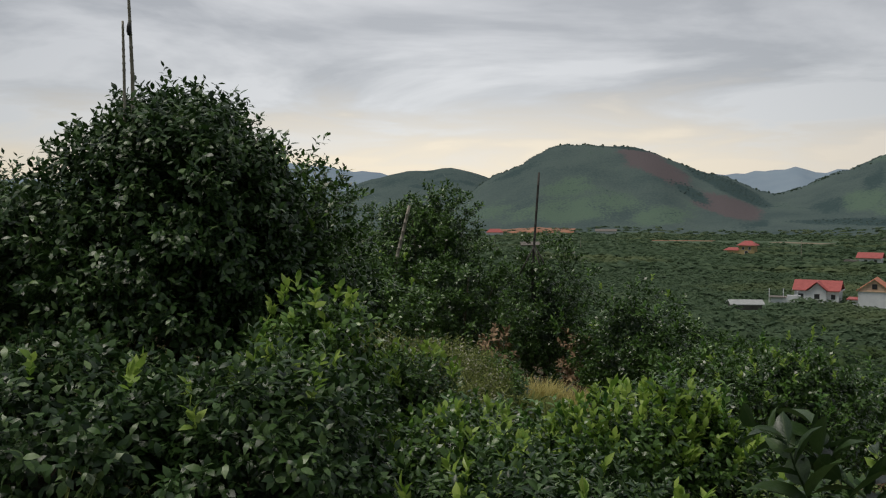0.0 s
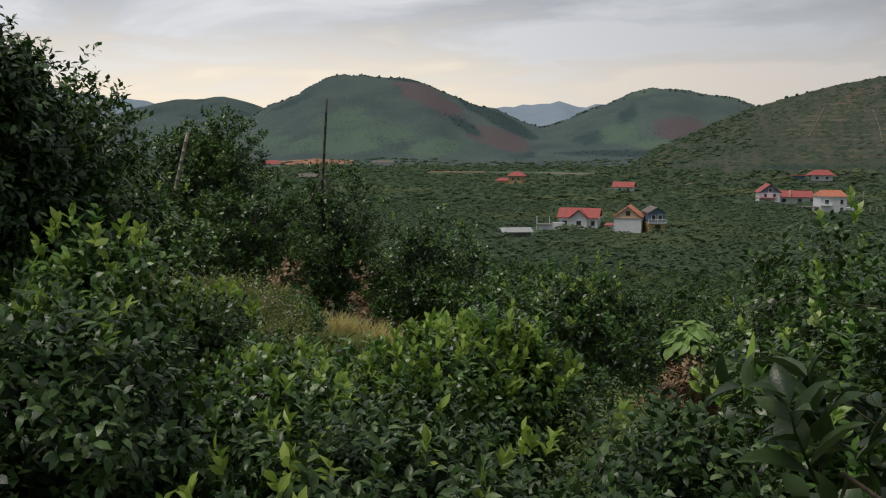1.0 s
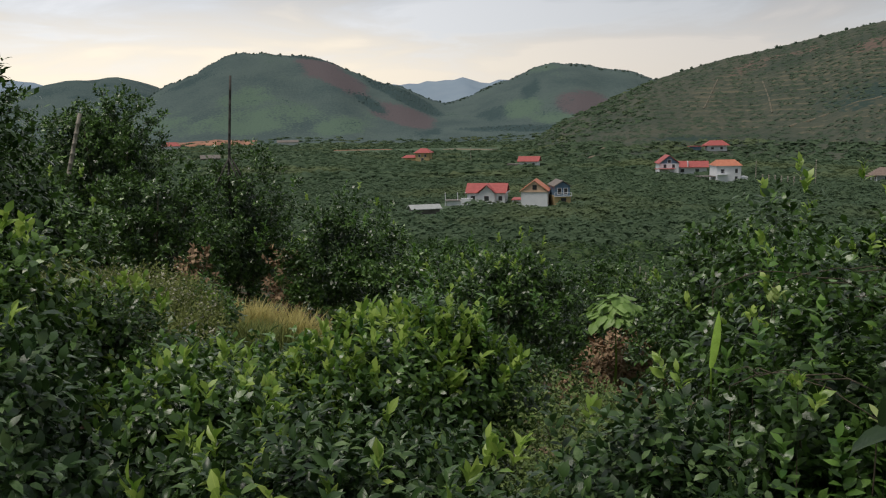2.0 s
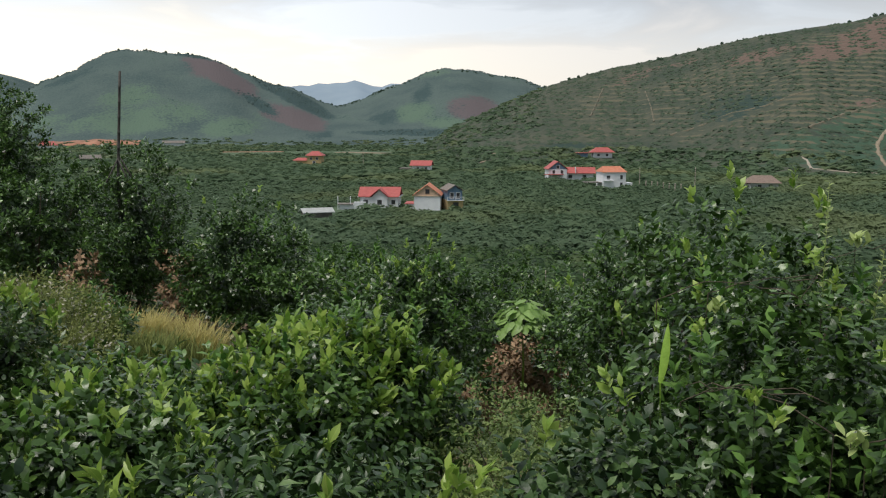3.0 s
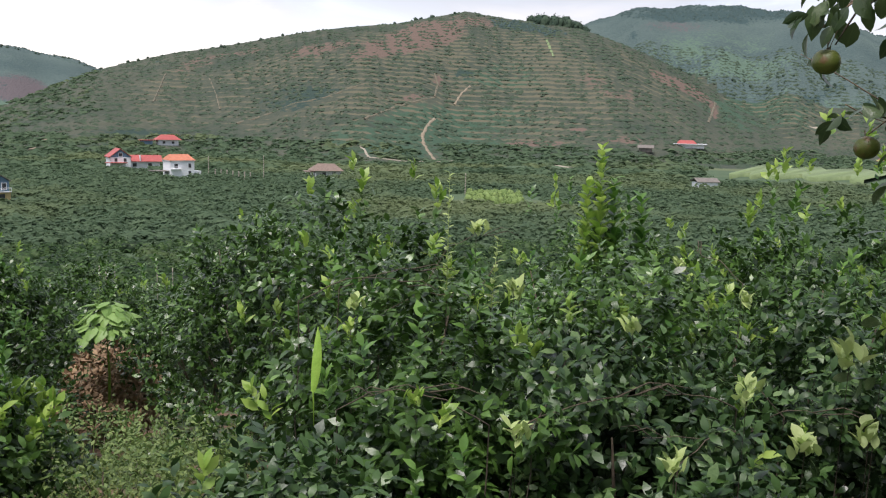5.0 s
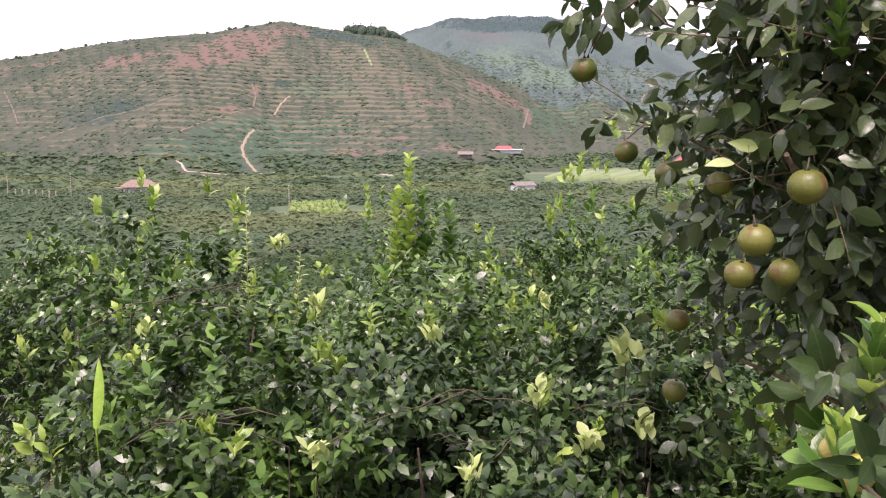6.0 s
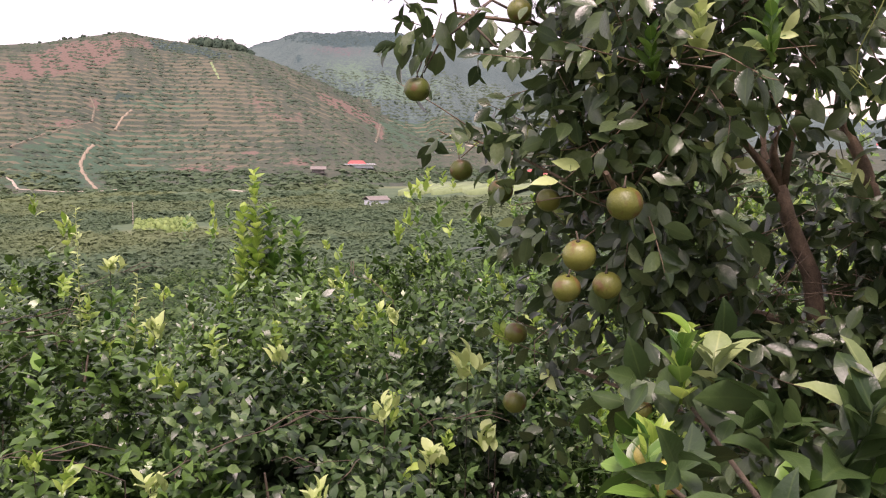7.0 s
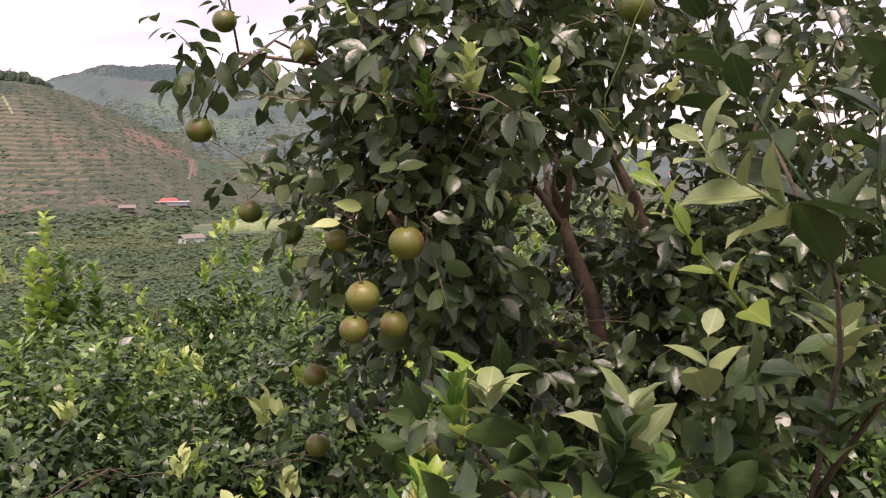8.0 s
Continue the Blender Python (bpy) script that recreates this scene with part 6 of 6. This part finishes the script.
def weed_bush(x, y, top, radius, leaves, size, mat, seed, label, name="weed_bush"):
    rng = np.random.default_rng(seed)
    g = gz(x, y)
    half = (top - g) / 2
    ob = thing(name, x, y, g, label, "bush")
    n = leaves // 9
    d, reach = lobed(rng, n)
    tips = d * (reach * rng.uniform(0.5, 1, n))[:, None] * (radius, radius, half) + (0, 0, half)
    at, along, face, k = grow(rng, tips, d + (0, 0, 0.3) + rng.normal(0, 0.4, d.shape), 9, 0.22, size, 0.5, 60)
    under("foliage", leaf_cloud("foliage", at, along, face, k, 2, mat), ob, kind="stuff")
    bm = bmesh.new()
    for i in range(7):
        a = i * 0.9
        tube(bm, [(0, 0, -0.1), (math.cos(a) * radius * 0.3, math.sin(a) * radius * 0.3, half * 0.8), (math.cos(a) * radius * 0.7, math.sin(a) * radius * 0.7, half * 1.4)], [0.012, 0.008, 0.003], 5)
    part("stalk", bm, BARK, ob)
    if name == "flowering_weed":
        top_side = tips[tips[:, 2] > half * 1.05]
        at = np.repeat(top_side, 2, 0) + rng.normal(0, 0.05, (2 * len(top_side), 3)) + (0, 0, 0.06)
        under("flower_head", leaf_cloud("flower_head", at, rng.normal(size=at.shape), rng.normal(size=at.shape) + (0, 0, 1), np.full(len(at), 0.042), 2, FLOWER), ob, "small cream flower heads", kind="stuff")
    return ob


for i, (x, y) in enumerate([(0.3, 11.9), (0.35, 10.9), (0.45, 12.9), (-0.1, 12.4), (0.3, 9.8), (-0.5, 11.0), (-0.9, 11.7), (-0.2, 11.5), (-1.2, 12.4)]):
    weed_bush(x, y, gz(x, y) + 0.72, 0.55, 2800, 0.05, WEED, 720 + i, "clump of pale flowering weeds on the slope", "flowering_weed")
weed_bush(2.75, 6.2, -0.3, 0.7, 9000, 0.04, FERN_GREEN, 701, "feathery light green weed bush")
weed_bush(2.3, 5.1, -0.36, 0.6, 11000, 0.034, FERN_GREEN, 702, "feathery light green weed bush")
weed_bush(1.75, 4.6, -0.75, 0.5, 6000, 0.034, FERN_GREEN, 708, "feathery light green weed bush")
weed_bush(3.9, 8.4, -1.1, 0.8, 4000, 0.05, FERN_GREEN, 703, "feathery light green weed bush")
weed_bush(8.3, 14.7, -2.6, 0.95, 4200, 0.13, FERN, 704, "dead brown fern bush", "dead_fern")
weed_bush(7.7, 14.2, -3.0, 0.6, 2000, 0.12, FERN, 705, "dead brown fern bush", "dead_fern")
weed_bush(4.1, 2.5, -0.55, 0.45, 900, 0.08, FERN, 709, "dry brown twigs and dead leaves under the bushes", "withered_bush")
# brown bushes added to stand in for a bank of red earth
weed_bush(2.9, 18.3, -0.85, 0.4, 700, 0.12, FERN, 706, "reddish brown bush in place of red earth", "withered_bush")
weed_bush(1.0, 17.2, -0.60, 0.3, 400, 0.12, FERN, 707, "reddish brown bush in place of red earth", "withered_bush")


def umbrella_weed(x, y, top):
    """A sapling with a flat head of large heart-shaped leaves."""
    g = gz(x, y)
    rng = random.Random(4)
    ob = thing("umbrella_sapling", x, y, g, "slender sapling with large light green leaves", "sapling")
    bm = bmesh.new()
    tube(bm, [(0, 0, -0.1), (0.05, 0, (top - g) * 0.5), (0, 0, top - g - 0.1)], [0.03, 0.022, 0.012], 6)
    part("stem", bm, FLUSH, ob)
    outline = [(0, -0.1), (0.28, -0.22), (0.48, 0.05), (0.42, 0.45), (0.2, 0.8), (0, 1.02), (-0.2, 0.8), (-0.42, 0.45), (-0.48, 0.05), (-0.28, -0.22)]
    bm = bmesh.new()
    mid_v = [bm.verts.new((0, 0.1, 0.0)), bm.verts.new((0, 0.5, 0.02))]
    rim = [bm.verts.new((px, py, -0.12 * (px * px) * 3 - 0.10 * py * py)) for px, py in outline]
    for i in range(10):
        a, b = rim[i], rim[(i + 1) % 10]
        bm.faces.new((mid_v[0] if (outline[i][1] + outline[(i + 1) % 10][1]) < 0.6 else mid_v[1], a, b))
    bm.faces.new((mid_v[0], mid_v[1], rim[7]))
    bm.faces.new((mid_v[1], mid_v[0], rim[3]))
    me = bpy.data.meshes.new("large_leaf")
    bm.to_mesh(me)
    bm.free()
    me.materials.append(WEED_LEAF)
    for i in range(64):
        out = 0.5 * math.sqrt((i + 0.5) / 64)
        k = rng.uniform(0.18, 0.29)
        leaf = under("large_leaf", me, ob)
        leaf.matrix_basis = pose(0, 0, top - g - 0.10 - 1.5 * out * out + rng.uniform(-0.09, 0.09), 0, 0, i * 137.5) @ pose(0, out, 0.05, rng.uniform(-34, 4) - 45 * out, rng.uniform(-22, 22), rng.uniform(-30, 30)) @ Matrix.Diagonal((k, k, k, 1))
    return ob


WEED_LEAF = material("sapling_leaf", (0.19, 0.33, 0.075), (0.30, 0.46, 0.14), rough=0.5, scale=12, bump=0.15, object_random=0.4, through_light=0.3)
umbrella_weed(7.75, 13.95, -1.45)


def grass_blade(x, y, z0, z1, lean):
    """One broad lime blade standing out of the bushes on its stalk."""
    g = gz(x, y)
    ob = thing("broad_grass", x, y, g, "single bright lime-green broad grass blade", "grass")
    bm = bmesh.new()
    tube(bm, [(0, 0, -0.1), (0.05, 0.03, (z0 - g) * 0.6), (0, 0, z0 - g)], [0.008, 0.007, 0.005], 5)
    part("stalk", bm, BLADE, ob)
    bm = bmesh.new()
    rows = []
    n = 9
    for i in range(n):
        u = i / (n - 1)
        w = 0.022 * math.sin(math.pi * min(1, 0.12 + u * 0.88)) ** 0.8 * (1 if u < 1 else 0.02) + 0.001
        c = Vector((lean * u, lean * 0.5 * u * u, z0 - g + (z1 - z0) * u))
        rows.append([bm.verts.new(c + Vector((0.66 * w * s, -0.75 * w * s, 0.0)) + Vector((0.006, 0.006, 0)) * abs(s)) for s in (-1, 0, 1)])
    for a, b in zip(rows, rows[1:]):
        for k in range(2):
            f = bm.faces.new((a[k], a[k + 1], b[k + 1], b[k]))
            f.smooth = True
    part("blade", bm, BLADE, ob)


grass_blade(2.73, 4.90, 0.19, 0.49, 0.07)


# ---- bamboo props and trellis posts ----
def pole(name, label, pts, r0, r1, ties=(), stays=(), mat=None):
    x, y = pts[0][0], pts[0][1]
    g = gz(x, y)
    ob = thing(name, x, y, g, label, "pole")
    bm = bmesh.new()
    rel = [Vector((p[0] - x, p[1] - y, p[2] - g)) for p in pts]
    fine, rad = [], []
    total = 7 * (len(rel) - 1)
    for k, (a, b) in enumerate(zip(rel, rel[1:])):
        for i in range(7):
            u = (k * 7 + i) / total
            r = r0 + (r1 - r0) * u
            p = a.lerp(b, i / 7)
            for off, f in ((-0.012, 1.0), (0.0, 1.22), (0.012, 1.0)):
                fine.append(p + (b - a).normalized() * off)
                rad.append(r * f)
    fine.append(rel[-1])
    rad.append(r1)
    tube(bm, fine, rad, 7)
    part("cane", bm, mat or BAMBOO, ob)
    for t, r in ties:
        p = rel[0].lerp(rel[-1], t)
        bm = bmesh.new()
        tube(bm, [p - Vector((0, 0, 0.05)), p - Vector((0, 0, 0.02)), p + Vector((0, 0, 0.02)), p + Vector((0, 0, 0.05))], [r * 0.6, r, r * 0.9, r * 0.5], 7)
        part("tie", bm, KNOT, ob, "black cord tie")
    for a, b in stays:
        bm = bmesh.new()
        tube(bm, [Vector(a) - Vector((x, y, g)), Vector(b) - Vector((x, y, g))], [0.022, 0.016], 6)
        part("stay", bm, mat or BAMBOO, ob)
    return ob


pole("bamboo_prop", "leaning pale bamboo pole among citrus trees", [(-1.35, 19.3, gz(-1.35, 19.3) - 0.2), (-1.06, 19.24, 0.51), (-0.74, 19.15, 1.82)], 0.045, 0.036)
pole("bamboo_prop", "tall dark bamboo pole with a black tie", [(2.1, 20.55, gz(2.1, 20.55) - 0.2), (2.13, 20.6, 0.45), (2.27, 20.63, 2.62)], 0.036, 0.026, ((0.60, 0.055), (0.47, 0.04)),
     (((2.45, 20.5, 0.0), (2.14, 20.58, 0.85)), ((1.75, 20.5, 0.1), (2.14, 20.58, 0.85)), ((2.7, 20.6, -0.1), (2.16, 20.6, 0.92))), DARK_CANE)
pole("bamboo_prop", "thin bamboo pole rising from the dark tree", [(-2.55, 7.2, gz(-2.55, 7.2) - 0.2), (-2.51, 7.08, 2.75), (-2.49, 6.95, 3.45)], 0.019, 0.011, ((0.905, 0.02),))
pole("bamboo_prop", "short bamboo pole rising from the dark tree", [(-2.6, 7.15, gz(-2.6, 7.15) - 0.2), (-2.57, 7.06, 2.77), (-2.55, 6.99, 3.15)], 0.015, 0.009)
for b, up_by in ((32.93, 2.7), (33.8, 2.9), (36.27, 3.2), (37.2, 2.9), (33.3, 2.2)):
    x, y = polar(b, 87)
    g = gz(x, y)
    pole("trellis_post", "slim pale post in the orchard", [(x, y, g - 0.2), (x + 0.03, y, g + 1.5), (x, y, g + up_by + 1.0)], 0.05, 0.045)
for k in range(7):
    x, y = polar(40.6 + 0.36 * k, 296 - 2 * k)
    pole("fence_post", "pale concrete fence post beside the white house", [(x, y, gz(x, y) - 0.2), (x, y, gz(x, y) + 1.4), (x, y, gz(x, y) + 3.0)], 0.22, 0.2)
for b, r, hgt in ((43.6, 290, 8), (40.2, 300, 7), (56.6, 250, 6), (9.0, 560, 8), (22.4, 500, 9)):
    x, y = polar(b, r)
    pole("utility_pole", "slim grey utility pole in the valley", [(x, y, gz(x, y) - 0.2), (x, y, gz(x, y) + hgt / 2), (x, y, gz(x, y) + hgt)], 0.16, 0.11)


# ---- bare twigs and pale young clusters on the nearest bushes ----
def bare_twig(points, r0, label="bare arching grey-brown twig over the bushes"):
    """A long bare twig, with two side spurs, that arches out of a bush from the ground."""
    x, y, z = points[0]
    g = gz(x, y)
    ob = thing("bare_twig", x, y, g, label, "twig", "bare twigs")
    o = Vector((x, y, g))
    stops = [Vector((0, 0, -0.1)), Vector((0.02, 0.03, (z - g) * 0.5))] + [Vector(p) - o for p in points]
    wob = random.Random(points[0][0])
    pts = []
    for a, b in zip(stops, stops[1:]):
        pts += [a.lerp(b, u) + Vector((wob.uniform(-1, 1), wob.uniform(-1, 1), wob.uniform(-1, 1))) * 0.014 * (a - b).length ** 0.5 for u in (0, 0.33, 0.67)]
    pts.append(stops[-1])
    n = len(pts)
    bm = bmesh.new()
    tube(bm, pts, [0.5 * r0 * (1.3 - 0.9 * i / (n - 1)) for i in range(n)], 6)
    part("stem", bm, BARK, ob)
    for k in (n - 3, n - 2):
        a = pts[k]
        d = (pts[k + 1] - pts[k]).normalized()
        bm = bmesh.new()
        tube(bm, [a, a + d * 0.12 + Vector((0.02, -0.03, 0.06)), a + d * 0.22 + Vector((0.02, -0.05, 0.05))], [r0 * 0.5, r0 * 0.35, r0 * 0.15], 5)
        part("spur", bm, BARK, ob)


bare_twig([(3.36, 4.16, 0.0), (3.41, 3.95, 0.12), (3.53, 3.77, 0.19), (3.72, 3.59, 0.19)], 0.009)
bare_twig([(3.04, 5.29, 0.53), (3.23, 5.13, 0.65), (3.47, 5.0, 0.63), (3.6, 4.95, 0.55)], 0.007)
bare_twig([(4.6, 5.6, 0.35), (4.75, 5.5, 0.62), (4.95, 5.4, 0.70), (5.15, 5.35, 0.66)], 0.007)
twig_rng = random.Random(91)
for x, y, top, rad, n, fl, label in NEAR:
    if 3.0 < x < 8.0 and 2.4 < y < 6.5 and rad < 1.15:
        # two or three to each bush, on the side that faces the camera
        for k in range(3 if x < 5 else 2):
            a = math.atan2(y - 1.6, x) + math.pi + twig_rng.uniform(-0.9, 0.9)
            out, turn = rad * twig_rng.uniform(0.66, 0.8), twig_rng.choice((-1, 1)) * twig_rng.uniform(0.5, 0.9)
            z = gz(x, y) + (top - gz(x, y)) * twig_rng.uniform(0.72, 0.88)
            bare_twig([(x + out * 1.1 * math.cos(a + turn * u), y + out * 1.1 * math.sin(a + turn * u), z + 0.16 * math.sin(2.2 * u) * twig_rng.uniform(0.7, 1.2)) for u in (0, 0.35, 0.7, 1.0)], twig_rng.uniform(0.006, 0.009))


def pale_cluster(x, y, z, size, seed, mat):
    """A tuft of pale, cupped young leaves at the end of a twig."""
    g = gz(x, y)
    ob = thing("young_leaf_tuft", x, y, g, "tuft of pale yellow-green cupped young leaves", "shoot", "pale leaf tufts")
    rng = np.random.default_rng(seed)
    bm = bmesh.new()
    tube(bm, [(0, 0, -0.1), (0.04, 0.02, (z - g) * 0.6), (0, 0, z - g)], [0.005, 0.004, 0.002], 5)
    part("stem", bm, BARK, ob)
    n = 15
    d = np.stack([rng.normal(0, 0.55, n), rng.normal(0, 0.55, n), np.full(n, 1.0)], 1)
    at = np.tile((0.0, 0.0, z - g), (n, 1)) + rng.normal(0, 0.022, (n, 3))
    under("leaves", leaf_cloud("leaves", at, d, -d * (1, 1, 0) + (0, 0, 0.5), size * rng.uniform(0.7, 1.1, n), 16, mat), ob, kind="stuff")


for i, (x, y, z) in enumerate([(3.64, 4.57, 0.51), (2.79, 3.82, 0.21), (4.03, 3.83, 0.41), (2.81, 4.35, 0.24), (3.23, 3.02, 0.42), (2.97, 2.62, 0.70), (3.10, 2.53, 0.80), (2.93, 2.53, 0.45), (5.21, 3.58, 0.42), (5.05, 3.75, 0.40),
                               (6.42, 4.42, 0.4), (4.37, 5.04, 0.80), (4.7, 4.9, 0.6), (2.86, 3.17, 0.19), (2.87, 2.72, 0.38), (3.0, 4.9, 0.45), (3.5, 5.3, 0.42), (4.1, 4.6, 0.52)]):
    pale_cluster(x, y, z, 0.058 + 0.014 * (i % 3), 800 + i, PALE_FLUSH if i % 3 else FLUSH)
